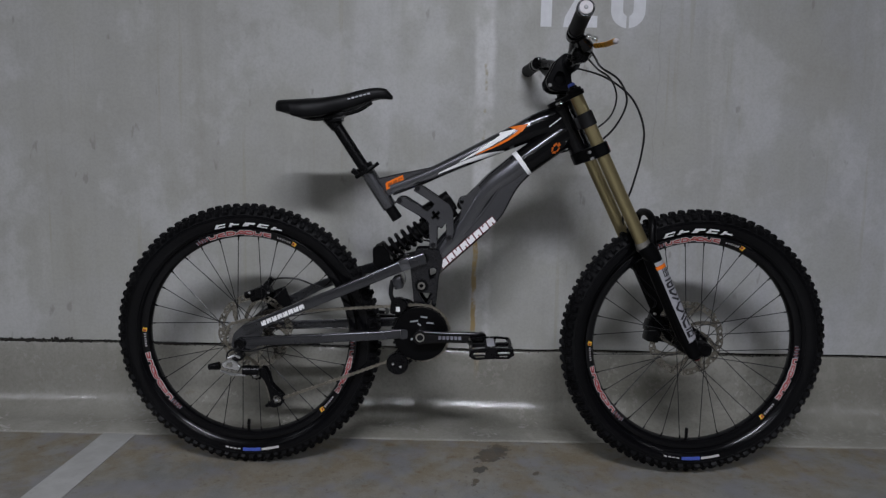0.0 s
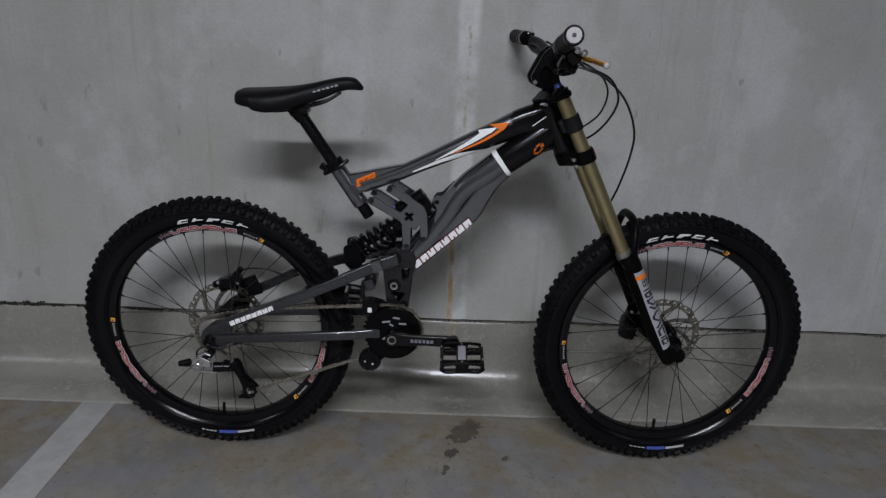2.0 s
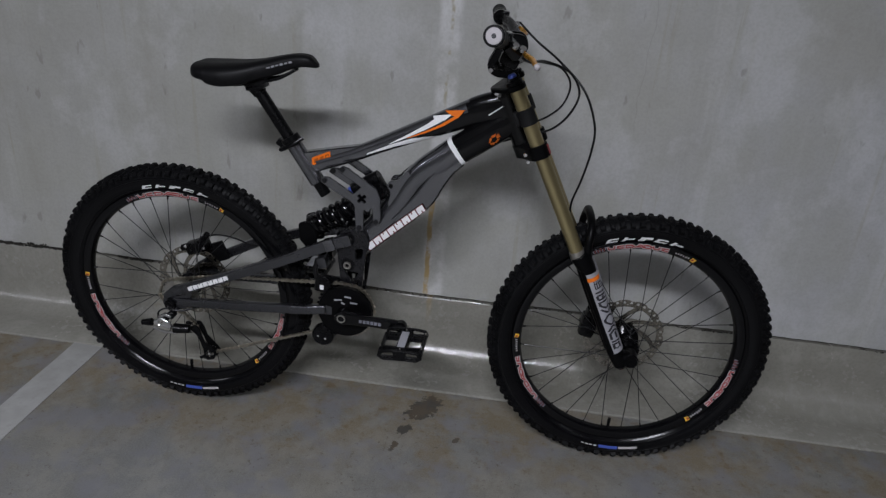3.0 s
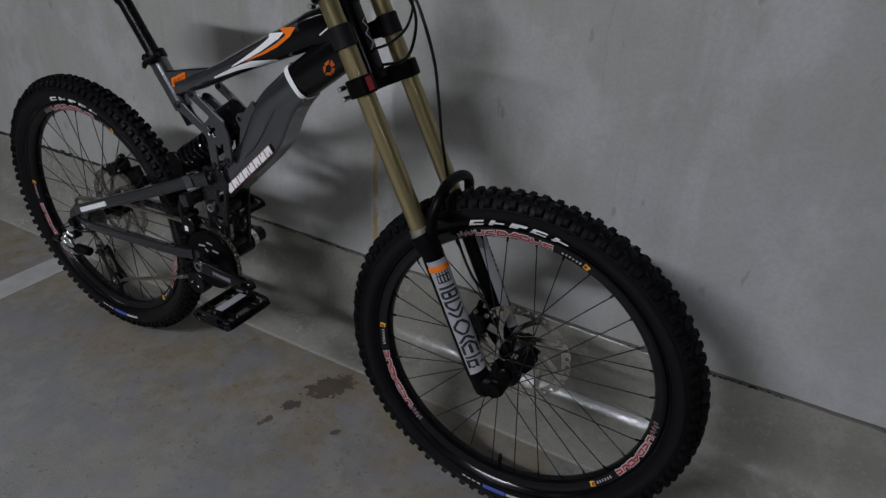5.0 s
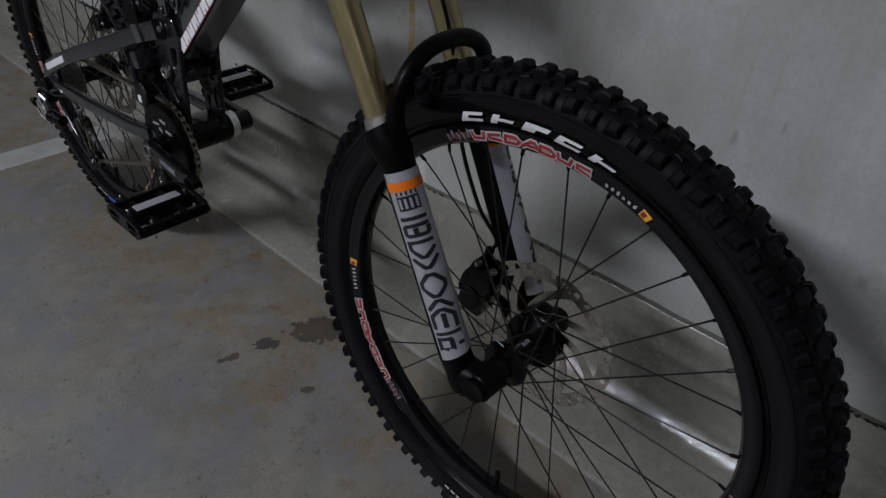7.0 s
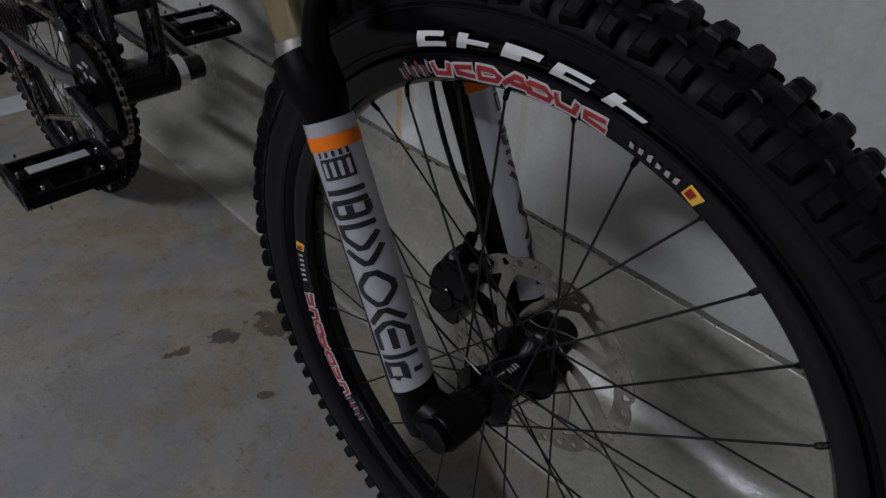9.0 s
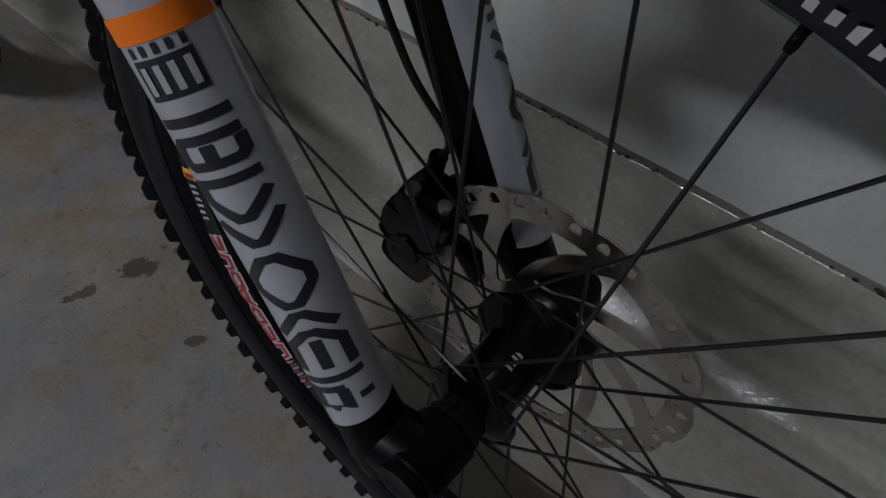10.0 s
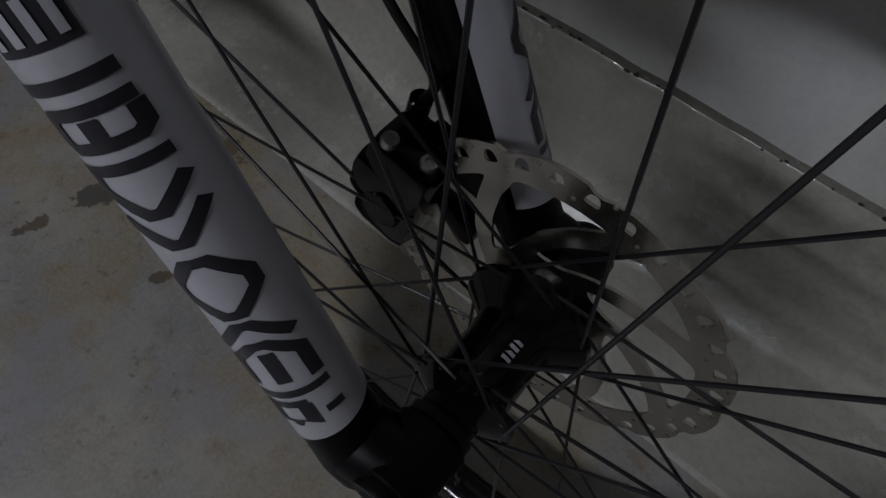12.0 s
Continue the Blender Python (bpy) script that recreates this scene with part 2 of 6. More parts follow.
    return g.set(base=col, rough=g.step(g.noise(6, 5), 0.3, 0.7, 0.36, 0.58))


def line_paint():
    g = Graph("line_paint")
    col = g.mix(g.step(g.noise(9, 5), 0.35, 0.7), (0.31, 0.31, 0.295), (0.39, 0.39, 0.38))
    col = g.mix(g.math("MULTIPLY", g.step(g.noise(40, 6, 0.7), 0.55, 0.72), 0.5), col, (0.24, 0.235, 0.22))
    g.bump(g.noise(90, 4), 0.2, 0.001)
    return g.set(base=col, rough=0.55)


def rubber():
    g = Graph("tyre_rubber")
    a = g.noise(220, 4)
    col = g.mix(g.step(g.noise(14, 5), 0.35, 0.7), (0.0028, 0.0028, 0.0032), (0.0055, 0.0055, 0.0062))
    col = g.mix(g.math("MULTIPLY", g.step(g.noise(55, 6, 0.7), 0.6, 0.75), 0.25), col, (0.045, 0.042, 0.037))
    g.bump(a, 0.25, 0.0008)
    return g.set(base=col, rough=g.step(a, 0.3, 0.7, 0.42, 0.62), spec=0.10)


WALL, COVING, FLOOR, LINE = wall_paint(), coving_paint(), floor_coat(), line_paint()
CEIL = plain("ceiling_concrete", (0.45, 0.44, 0.42), 0.7, grain=8, vary=0.15, bump=0.2)
DIRT = plain("joint_dirt", (0.02, 0.018, 0.014), 0.9, grain=80, vary=0.5, bump=0.5)
DIGIT = plain("stencil_paint", (0.72, 0.73, 0.75), 0.5, grain=40, vary=0.08)
RUBBER = rubber()
SIDEWALL = plain("smooth_sidewall_rubber", (0.0026, 0.0026, 0.0032), 0.17, 0.0, grain=120, vary=0.3, bump=0.02, spec=0.20, wear=0.04)
GREY = plain("graphite_paint", (0.135, 0.137, 0.150), 0.24, 0.92, 1.0, grain=14, vary=0.05, wear=0.03)
STAY = plain("dull_graphite_paint", (0.056, 0.057, 0.063), 0.27, 0.85, 0.7, grain=14, vary=0.05, wear=0.03)
FORGED = plain("dark_forged_alloy", (0.022, 0.022, 0.025), 0.28, 0.7, 0.3, grain=260, vary=0.25, dust=0.02, spec=0.25)
GLOSS = plain("gloss_black_paint", (0.003, 0.003, 0.0034), 0.14, 0.0, 0.12, grain=120, vary=0.2, spec=0.22)
BLACK = plain("black_anodised", (0.0026, 0.0026, 0.003), 0.28, 0.0, grain=200, vary=0.25, dust=0.006, spec=0.15)
CAST = plain("matt_black_casting", (0.0018, 0.0018, 0.0021), 0.38, 0.0, grain=260, vary=0.2, bump=0.05, spec=0.09)
RIM = plain("black_rim", (0.003, 0.003, 0.0036), 0.15, 0.0, 0.0, grain=150, vary=0.2, dust=0.006, spec=0.26)
SPOKE = plain("black_spoke_steel", (0.008, 0.008, 0.009), 0.33, 0.0, grain=300, vary=0.2, spec=0.3)
STEEL = plain("brushed_steel", (0.42, 0.40, 0.37), 0.34, 0.9, grain=400, vary=0.2)
ROTOR = plain("rotor_steel", (0.36, 0.335, 0.29), 0.26, 1.0, grain=500, vary=0.12, wear=0.02)
CHROME = plain("polished_alloy", (0.72, 0.72, 0.72), 0.18, 0.95, grain=200, vary=0.1)
GOLD = plain("gold_anodised", (0.37, 0.31, 0.165), 0.29, 0.85, grain=300, vary=0.03, wear=0.02)
AMBER = plain("amber_anodised", (0.75, 0.36, 0.04), 0.28, 0.8, grain=200, vary=0.1)
CHAIN = plain("oily_chain_steel", (0.34, 0.315, 0.265), 0.34, 1.0, grain=300, vary=0.35)
SILVER = plain("silver_foil", (0.40, 0.40, 0.43), 0.36, 0.35, grain=400, vary=0.05)
ORANGE = plain("orange_foil", (0.76, 0.165, 0.012), 0.45, grain=200, vary=0.06, spec=0.18)
BURNT = plain("burnt_orange_print", (0.34, 0.075, 0.01), 0.4, grain=90, vary=0.5, spec=0.2)
WHITE = plain("white_foil", (0.80, 0.80, 0.80), 0.45, grain=120, vary=0.05)
RED = plain("red_foil", (0.27, 0.02, 0.022), 0.4, grain=120, vary=0.15)
YELLOW = plain("yellow_foil", (0.75, 0.42, 0.04), 0.4, grain=120, vary=0.1)
CHALK = plain("chalk_white_foil", (0.44, 0.42, 0.42), 0.42, grain=120, vary=0.1)
PALE = plain("pale_foil", (0.38, 0.355, 0.365), 0.45, grain=120, vary=0.1)
SMOKE = plain("smoke_grey_foil", (0.16, 0.16, 0.19), 0.45, grain=120, vary=0.3)
DULLRED = plain("dull_red_foil", (0.13, 0.024, 0.024), 0.45, grain=120, vary=0.3)
BLUE = plain("blue_foil", (0.06, 0.10, 0.42), 0.35, 0.2, grain=120, vary=0.1)
SADDLE = plain("saddle_leather", (0.004, 0.004, 0.0044), 0.48, grain=300, vary=0.3, bump=0.25, spec=0.14)
GRIP = plain("grip_rubber", (0.006, 0.006, 0.0066), 0.6, grain=300, vary=0.3, bump=0.3, spec=0.25)
FOILBLK = plain("black_foil", (0.012, 0.012, 0.016), 0.36, grain=200, vary=0.1)
HUBBLK = plain("deep_black_anodised", (0.0014, 0.0014, 0.0017), 0.14, 0.0, grain=200, vary=0.2, spec=0.16, wear=0.04)
HOSE = plain("hose_sleeve", (0.006, 0.006, 0.0066), 0.35, grain=200, vary=0.2, spec=0.25)

# ---- mesh helpers ----
from mathutils.geometry import delaunay_2d_cdt


def part(name, bm, material, parent=None, label="", smooth=35.0, m=None):
    """Links a bmesh as one mesh object under a thing or a part."""
    me = bpy.data.meshes.new(name)
    bmesh.ops.recalc_face_normals(bm, faces=bm.faces[:])
    bm.to_mesh(me)
    bm.free()
    for mt in material if isinstance(material, (list, tuple)) else [material]:
        me.materials.append(mt)
    for p in me.polygons:
        p.use_smooth = True
    me.set_sharp_from_angle(angle=radians(smooth))
    ob = new(name, me)
    ob.parent = parent
    if m is not None:
        ob.matrix_basis = m
    return tagged(ob, label)


def ring_verts(bm, c, u, v, r, n, ru=1.0, rv=1.0, p=2.0):
    out = []
    for k in range(n):
        a = 2 * math.pi * k / n
        ca, sa = math.cos(a), math.sin(a)
        e = 2.0 / p
        out.append(bm.verts.new(c + u * (r * ru * math.copysign(abs(ca) ** e, ca)) + v * (r * rv * math.copysign(abs(sa) ** e, sa))))
    return out


def skin(bm, rings, caps=True, closed=False):
    fs = []
    pairs = list(zip(rings, rings[1:])) + ([(rings[-1], rings[0])] if closed else [])
    for a, b in pairs:
        n = len(a)
        for k in range(n):
            fs.append(bm.faces.new((a[k], a[(k + 1) % n], b[(k + 1) % n], b[k])))
    if caps and not closed:
        fs += [bm.faces.new(rings[0][::-1]), bm.faces.new(rings[-1])]
    return fs


def sweep(bm, pts, r, n=12, caps=True, closed=False, flat=1.0, p=2.0):
    """A round or flattened tube along points; r is one radius or one for each point."""
    pts = [Vector(q) for q in pts]
    rs = r if isinstance(r, (list, tuple)) else [r] * len(pts)
    rings, u = [], None
    for i, c in enumerate(pts):
        a = pts[i - 1] if i or closed else pts[0]
        b = pts[(i + 1) % len(pts)] if i + 1 < len(pts) or closed else pts[-1]
        t = (b - a).normalized()
        if u is None:
            u = t.orthogonal().normalized() if abs(t.y) > 0.9 else Vector((0, 1, 0))
        u = (u - t * u.dot(t)).normalized()
        rings.append(ring_verts(bm, c, u, t.cross(u), rs[i], n, flat, 1.0, p))
    return skin(bm, rings, caps, closed)


def curve(pts, n=8):
    """Points along a smooth line through pts."""
    pts = [Vector(p) for p in pts]
    q = [2 * pts[0] - pts[1], *pts, 2 * pts[-1] - pts[-2]]
    out = []
    for i in range(1, len(q) - 2):
        for k in range(n):
            s = k / n
            a, b, c, d = q[i - 1], q[i], q[i + 1], q[i + 2]
            out.append(0.5 * (2 * b + (c - a) * s + (2 * a - 5 * b + 4 * c - d) * s * s + (3 * b - a - 3 * c + d) * s ** 3))
    return out + [pts[-1]]


def loft(bm, secs, n=24, p=3.0, caps=True):
    """A body in the bicycle's plane: sections of x, z, half height, half width, and y where given."""
    rings = []
    for i, s in enumerate(secs):
        a, b = secs[max(0, i - 1)], secs[min(len(secs) - 1, i + 1)]
        t = Vector((b[0] - a[0], 0, b[1] - a[1])).normalized()
        up = Vector((-t.z, 0, t.x))
        y = s[4] if len(s) > 4 else 0.0
        rings.append(ring_verts(bm, Vector((s[0], y, s[1])), Vector((0, 1, 0)), up, 1.0, n, s[3], s[2], p))
    return skin(bm, rings, caps)


def cyl(bm, a, b, r, r2=None, n=20):
    a, b = Vector(a), Vector(b)
    t = (b - a).normalized()
    u = t.orthogonal().normalized()
    r2 = r if r2 is None else r2
    bev = min(0.0012, 0.15 * min(r, r2), 0.2 * (b - a).length)
    rings = [ring_verts(bm, c, u, t.cross(u), q, n) for c, q in ((a, r - bev), (a + t * bev, r), (b - t * bev, r2), (b, r2 - bev))]
    return skin(bm, rings)


def lathe(bm, prof, n=64, centre=(0, 0, 0), closed=False):
    """Turns a profile of (radius, y) about the y axis."""
    c = Vector(centre)
    rings = []
    for k in range(n):
        a = 2 * math.pi * k / n
        rings.append([bm.verts.new(c + Vector((r * math.cos(a), y, r * math.sin(a)))) for r, y in prof])
    fs = []
    m = len(prof)
    for k in range(n):
        a, b = rings[k], rings[(k + 1) % n]
        for j in range(m if closed else m - 1):
            fs.append(bm.faces.new((a[j], a[(j + 1) % m], b[(j + 1) % m], b[j])))
    return fs


def box(bm, c, size, m=None, bev=0.0):
    mm = Matrix.Translation(c) @ (m or Matrix())
    r = bmesh.ops.create_cube(bm, size=1.0, matrix=mm @ Matrix.Diagonal((*size, 1)))
    if bev:
        es = list({e for v in r["verts"] for e in v.link_edges})
        bmesh.ops.bevel(bm, geom=es, offset=bev, segments=2, affect="EDGES", profile=0.6)


def inside(c, loop):
    """True where the point c lies within the loop."""
    hit = False
    for i, q in enumerate(loop):
        p = loop[i - 1]
        if (p[1] > c[1]) != (q[1] > c[1]) and c[0] < p[0] + (q[0] - p[0]) * (c[1] - p[1]) / (q[1] - p[1]):
            hit = not hit
    return hit


def plate(bm, outer, holes, y0, y1, bev=0.0, frame=None):
    """A flat piece cut in the x-z plane, from y0 to y1. frame lays it elsewhere."""
    b2 = bmesh.new()
    pts, edges = [], []
    for loop in [outer, *holes]:
        n0 = len(pts)
        pts += [Vector(p) for p in loop]
        edges += [(n0 + i, n0 + (i + 1) % len(loop)) for i in range(len(loop))]
    vs, _, fs, *_ = delaunay_2d_cdt(pts, edges, [], 1, 1e-6)
    keep = []
    for f in fs:
        c = (vs[f[0]] + vs[f[1]] + vs[f[2]]) / 3
        if inside(c, outer) and not any(inside(c, h) for h in holes):
            keep.append(f)
    used = {i: b2.verts.new((vs[i].x, y0, vs[i].y)) for i in sorted({i for f in keep for i in f})}
    fs = [b2.faces.new([used[i] for i in f]) for f in keep]
    r = bmesh.ops.extrude_face_region(b2, geom=fs)
    bmesh.ops.translate(b2, verts=[g for g in r["geom"] if isinstance(g, bmesh.types.BMVert)], vec=(0, y1 - y0, 0))
    if bev:
        bmesh.ops.recalc_face_normals(b2, faces=b2.faces[:])
        es = [e for e in b2.edges if len(e.link_faces) == 2 and e.calc_face_angle(0) > 0.9 and abs(e.verts[0].co.y - e.verts[1].co.y) < 1e-6]
        bmesh.ops.bevel(b2, geom=es, offset=bev, segments=1, affect="EDGES")
    if frame:
        bmesh.ops.transform(b2, matrix=frame, verts=b2.verts[:])
    me = bpy.data.meshes.new("cut")
    b2.to_mesh(me)
    b2.free()
    bm.from_mesh(me)
    bpy.data.meshes.remove(me)


def circle(x, z, r, n=16, start=0.0):
    return [(x + r * math.cos(start + 2 * math.pi * k / n), z + r * math.sin(start + 2 * math.pi * k / n)) for k in range(n)]


def rounded(pts, r, n=4):
    """A polygon with its corners rounded."""
    out = []
    for i, p in enumerate(pts):
        p, a, b = Vector(p), Vector(pts[i - 1]), Vector(pts[(i + 1) % len(pts)])
        ra = min(r, (a - p).length * 0.45, (b - p).length * 0.45)
        s, e = p + (a - p).normalized() * ra, p + (b - p).normalized() * ra
        for k in range(n + 1):
            t = k / n
            q = s * (1 - t) ** 2 + p * 2 * t * (1 - t) + e * t * t
            out.append((q.x, q.y))
    return out


def patch(bm, quad, place, nu=8, nv=3, lift=0.0006):
    """A thin foil: a four-sided patch of surface coordinates, laid by place(u, v, height)."""
    a, b, c, d = (Vector(q) for q in quad)
    top, low = [], []
    for j in range(nv + 1):
        t = j / nv
        row = []
        for i in range(nu + 1):
            s = i / nu
            q = (a * (1 - s) + b * s) * (1 - t) + (d * (1 - s) + c * s) * t
            row.append(bm.verts.new(place(q.x, q.y, lift)))
        top.append(row)
    for j in range(nv):
        for i in range(nu):
            bm.faces.new((top[j][i], top[j][i + 1], top[j + 1][i + 1], top[j + 1][i]))


def stroke(bm, pts, w, place, lift=0.0006):
    """A painted stroke of width w along points of a surface, one ribbon with mitred corners."""
    pts = [Vector(p) for p in pts]
    loop = len(pts) > 3 and (pts[0] - pts[-1]).length < 1e-6
    if loop:
        pts = pts[:-1]
    n = len(pts)
    sides = []
    for i in range(n):
        before = (pts[i] - pts[i - 1]).normalized() if (i or loop) else None
        after = (pts[(i + 1) % n] - pts[i]).normalized() if (i < n - 1 or loop) else None
        t = ((before or after) + (after or before)).normalized()
        nrm = Vector((-t.y, t.x))
        edge = Vector((-(before or after).y, (before or after).x))
        far = w / 2 / max(0.5, nrm.dot(edge))
        shift = t * (w * 0.3 * ((after is None) - (before is None)))
        sides.append((pts[i] + nrm * far + shift, pts[i] - nrm * far + shift))
    rows = []
    for i in range(n if loop else n - 1):
        (a, b), (c, d) = sides[i], sides[(i + 1) % n]
        m = max(2, int((c - a).length / 0.003))
        rows += [(a.lerp(c, k / m), b.lerp(d, k / m)) for k in range(m)]
    if not loop:
        rows.append(sides[-1])
    grid = [[bm.verts.new(place(*a.lerp(b, j / 3), lift)) for j in range(4)] for a, b in rows]
    for i in range(len(grid) if loop else len(grid) - 1):
        p, q = grid[i], grid[(i + 1) % len(grid)]
        for j in range(3):
            bm.faces.new((p[j], q[j], q[j + 1], p[j + 1]))

# ---- the garage ----
X0, X1, Y0 = -7.0, 8.5, -8.0


def joint_z(x):
    """Height of the open joint above the coving."""
    return 0.2235 + 0.004 * (noise.noise((x * 2.1, 0.3, 0)) + 0.5 * noise.noise((x * 9.0, 1.3, 0)) + 0.3 * noise.noise((x * 31.0, 2.3, 0)))


def sheet(bm, xs, rows):
    """A skin over xs: rows(x) gives its points (y, z) from end to end."""
    cols = [[bm.verts.new((x, y, z)) for y, z in rows(x)] for x in xs]
    for a, b in zip(cols, cols[1:]):
        for k in range(len(a) - 1):
            bm.faces.new((a[k], b[k], b[k + 1], a[k + 1]))


XS = [X0, -5, -3.5, -2.5] + [-1.8 + 0.0125 * k for k in range(353)] + [3.2, 4, 5, 6.5, X1]

bm = bmesh.new()
sheet(bm, XS, lambda x: [(WALL_Y, CEILING_Z), (WALL_Y, joint_z(x) + 0.004 + 0.0015), (WALL_Y + 0.003, joint_z(x) + 0.0035), (WALL_Y + 0.05, joint_z(x) + 0.0035), (WALL_Y + 0.35, joint_z(x) + 0.0035), (WALL_Y + 0.35, CEILING_Z), (WALL_Y, CEILING_Z)])
tagged(part("wall_north", bm, WALL, smooth=30, m=GARAGE), "grey painted concrete wall with dark streaks and rust drips", kind="structure")

bm = bmesh.new()


def coving_rows(x):
    gap = 0.0030 + 0.0045 * max(0.0, noise.noise((x * 14, 4.0, 0))) + 0.006 * max(0.0, noise.noise((x * 3.1, 7.0, 0)) - 0.25)
    top, face, r = joint_z(x) - gap, WALL_Y - 0.004, 0.085
    out = [(WALL_Y + 0.05, top), (face + 0.0025, top), (face, top - 0.003), (face - 0.001, r + 0.05)]
    for k in range(9):
        a = math.pi / 2 * k / 8
        out.append((face - 0.002 - r + r * math.cos(a), 0.004 + r - r * math.sin(a)))
    edge = 0.172 + 0.003 * noise.noise((x * 6, 2.0, 0)) + 0.0015 * noise.noise((x * 30, 2.0, 0))
    return out + [(edge + 0.003, 0.004), (edge, 0.0022), (edge - 0.0005, -0.002)]


sheet(bm, XS, coving_rows)
tagged(part("wall_coving", bm, COVING, smooth=40, m=GARAGE), "glossy grey painted coving at the foot of the wall", kind="structure")

bm = bmesh.new()
box(bm, ((X0 + X1) / 2, WALL_Y + 0.043, 0.225), (X1 - X0, 0.02, 0.15))
tagged(part("wall_joint", bm, DIRT, m=GARAGE), "dark dirt in the open joint of the wall", kind="structure")

# crumbs of dirt and moss that grow out of the joint
bm = bmesh.new()
rnd = random.Random(5)
for k in range(1100):
    x = rnd.uniform(-1.6, 2.6)
    if noise.noise((x * 3.1, 7.0, 0)) < rnd.uniform(-0.25, 0.35):
        continue
    z = joint_z(x) + rnd.uniform(-0.0035, 0.002)
    s = rnd.uniform(0.0008, 0.0026) * (1.8 if x < -0.25 else 1.0)
    bmesh.ops.create_icosphere(bm, subdivisions=1, radius=s, matrix=Matrix.Translation((x, WALL_Y - 0.003, z)) @ Matrix.Diagonal((rnd.uniform(1, 2.4), 0.6, rnd.uniform(0.6, 1.2), 1)))
# thicker tufts of moss on the lip of the joint
for x0, x1, tall in ((-0.91, -0.77, 0.009), (-0.748, -0.677, 0.013), (-0.655, -0.622, 0.006), (-0.580, -0.544, 0.006), (-0.43, -0.31, 0.004)):
    for k in range(int((x1 - x0) * 900)):
        x = rnd.uniform(x0, x1)
        top = tall * (0.75 + 0.60 * noise.noise((x * 40, 3.0, 0)))
        s = rnd.uniform(0.0014, 0.0036)
        bmesh.ops.create_icosphere(bm, subdivisions=1, radius=s, matrix=Matrix.Translation((x, WALL_Y - 0.0025, joint_z(x) + rnd.uniform(-0.002, max(0.0, top)))) @ Matrix.Diagonal((rnd.uniform(1, 1.8), 0.7, rnd.uniform(0.7, 1.3), 1)))
tagged(part("joint_dirt", bm, DIRT, m=GARAGE), "crumbs of dark dirt along the wall joint", "dirt", kind="stuff")

bm = bmesh.new()
sheet(bm, [X0, -3, -1.5, -0.8, 0, 0.6, 1.2, 2, 3, 5, X1], lambda x: [(WALL_Y + 0.3, 0), (0.2, 0), (-0.6, 0), (-2, 0), (-4, 0), (Y0, 0)])
tagged(part("floor", bm, FLOOR, m=GARAGE), "worn grey coated concrete floor with rusty stains", kind="structure")
# unseen ceiling and three far walls, added to close the room round the lamps
bm = bmesh.new()
box(bm, ((X0 + X1) / 2, (Y0 + WALL_Y) / 2, CEILING_Z + 0.1), (X1 - X0, WALL_Y - Y0 + 0.6, 0.2))
tagged(part("ceiling", bm, CEIL, m=GARAGE), "unseen bare grey concrete ceiling that closes the room", kind="structure")
for nm, c, s in (("closing_wall_west", (X0 - 0.1, (Y0 + WALL_Y) / 2, CEILING_Z / 2), (0.2, WALL_Y - Y0 + 0.8, CEILING_Z)), ("closing_wall_east", (X1 + 0.1, (Y0 + WALL_Y) / 2, CEILING_Z / 2), (0.2, WALL_Y - Y0 + 0.8, CEILING_Z)),
                 ("closing_wall_south", ((X0 + X1) / 2, Y0 - 0.1, CEILING_Z / 2), (X1 - X0, 0.2, CEILING_Z))):
    bm = bmesh.new()
    box(bm, c, s)
    tagged(part(nm, bm, CEIL, m=GARAGE), "unseen plain grey wall added to close the room", kind="structure")

# bay line on the floor
bm = bmesh.new()
edge = [0.1735, 0.05, -0.1, -0.3, -0.6, -1.0, -1.8, -3.0, -4.6]
left = [bm.verts.new((-0.494 + 0.0015 * noise.noise((y * 9, 0, 0)), y, 0.0022)) for y in edge]
right = [bm.verts.new((-0.399 + 0.0015 * noise.noise((y * 9, 5, 0)), y, 0.0022)) for y in edge]
for k in range(len(edge) - 1):
    bm.faces.new((left[k], left[k + 1], right[k + 1], right[k]))
r = bmesh.ops.extrude_face_region(bm, geom=bm.faces[:])
bmesh.ops.translate(bm, verts=[g for g in r["geom"] if isinstance(g, bmesh.types.BMVert)], vec=(0, 0, -0.003))
tagged(part("bay_line", bm, LINE, m=GARAGE), "worn white painted parking line on the floor", "floor marking", kind="structure")

# stencilled bay number
NUM_Z, NUM_H, NUM_T = 1.222, 0.22, 0.036


def digit(name, loops):
    bm = bmesh.new()
    for outer in loops:
        plate(bm, outer, [], WALL_Y - 0.0012, WALL_Y + 0.002)
    return part(name, bm, DIGIT, number)


number = tagged(new("bay_number"), "white stencilled bay number 120 on the wall", "painted number")
number.matrix_basis = GARAGE


def half_zero(x0, x1, side):
    xc, gap, t = (x0 + x1) / 2, 0.004, NUM_T
    rx = (x1 - x0) / 2
    pts, inn = [], []
    for k in range(9):
        a = -math.pi / 2 + math.pi / 2 * k / 8
        pts.append((xc + side * rx * max(0, math.cos(a)), NUM_Z + rx * (1 + math.sin(a))))
        inn.append((xc + side * (rx - t) * max(0, math.cos(a)), NUM_Z + t + (rx - t) * (1 + math.sin(a))))
    for k in range(9):
        a = math.pi / 2 * k / 8
        pts.append((xc + side * rx * math.cos(a), NUM_Z + NUM_H - rx + rx * math.sin(a)))
        inn.append((xc + side * (rx - t) * math.cos(a), NUM_Z + NUM_H - rx + (rx - t) * math.sin(a)))
    loop = pts + inn[::-1]
    return [(x + side * gap if abs(x - xc) < gap else x, z) for x, z in loop]


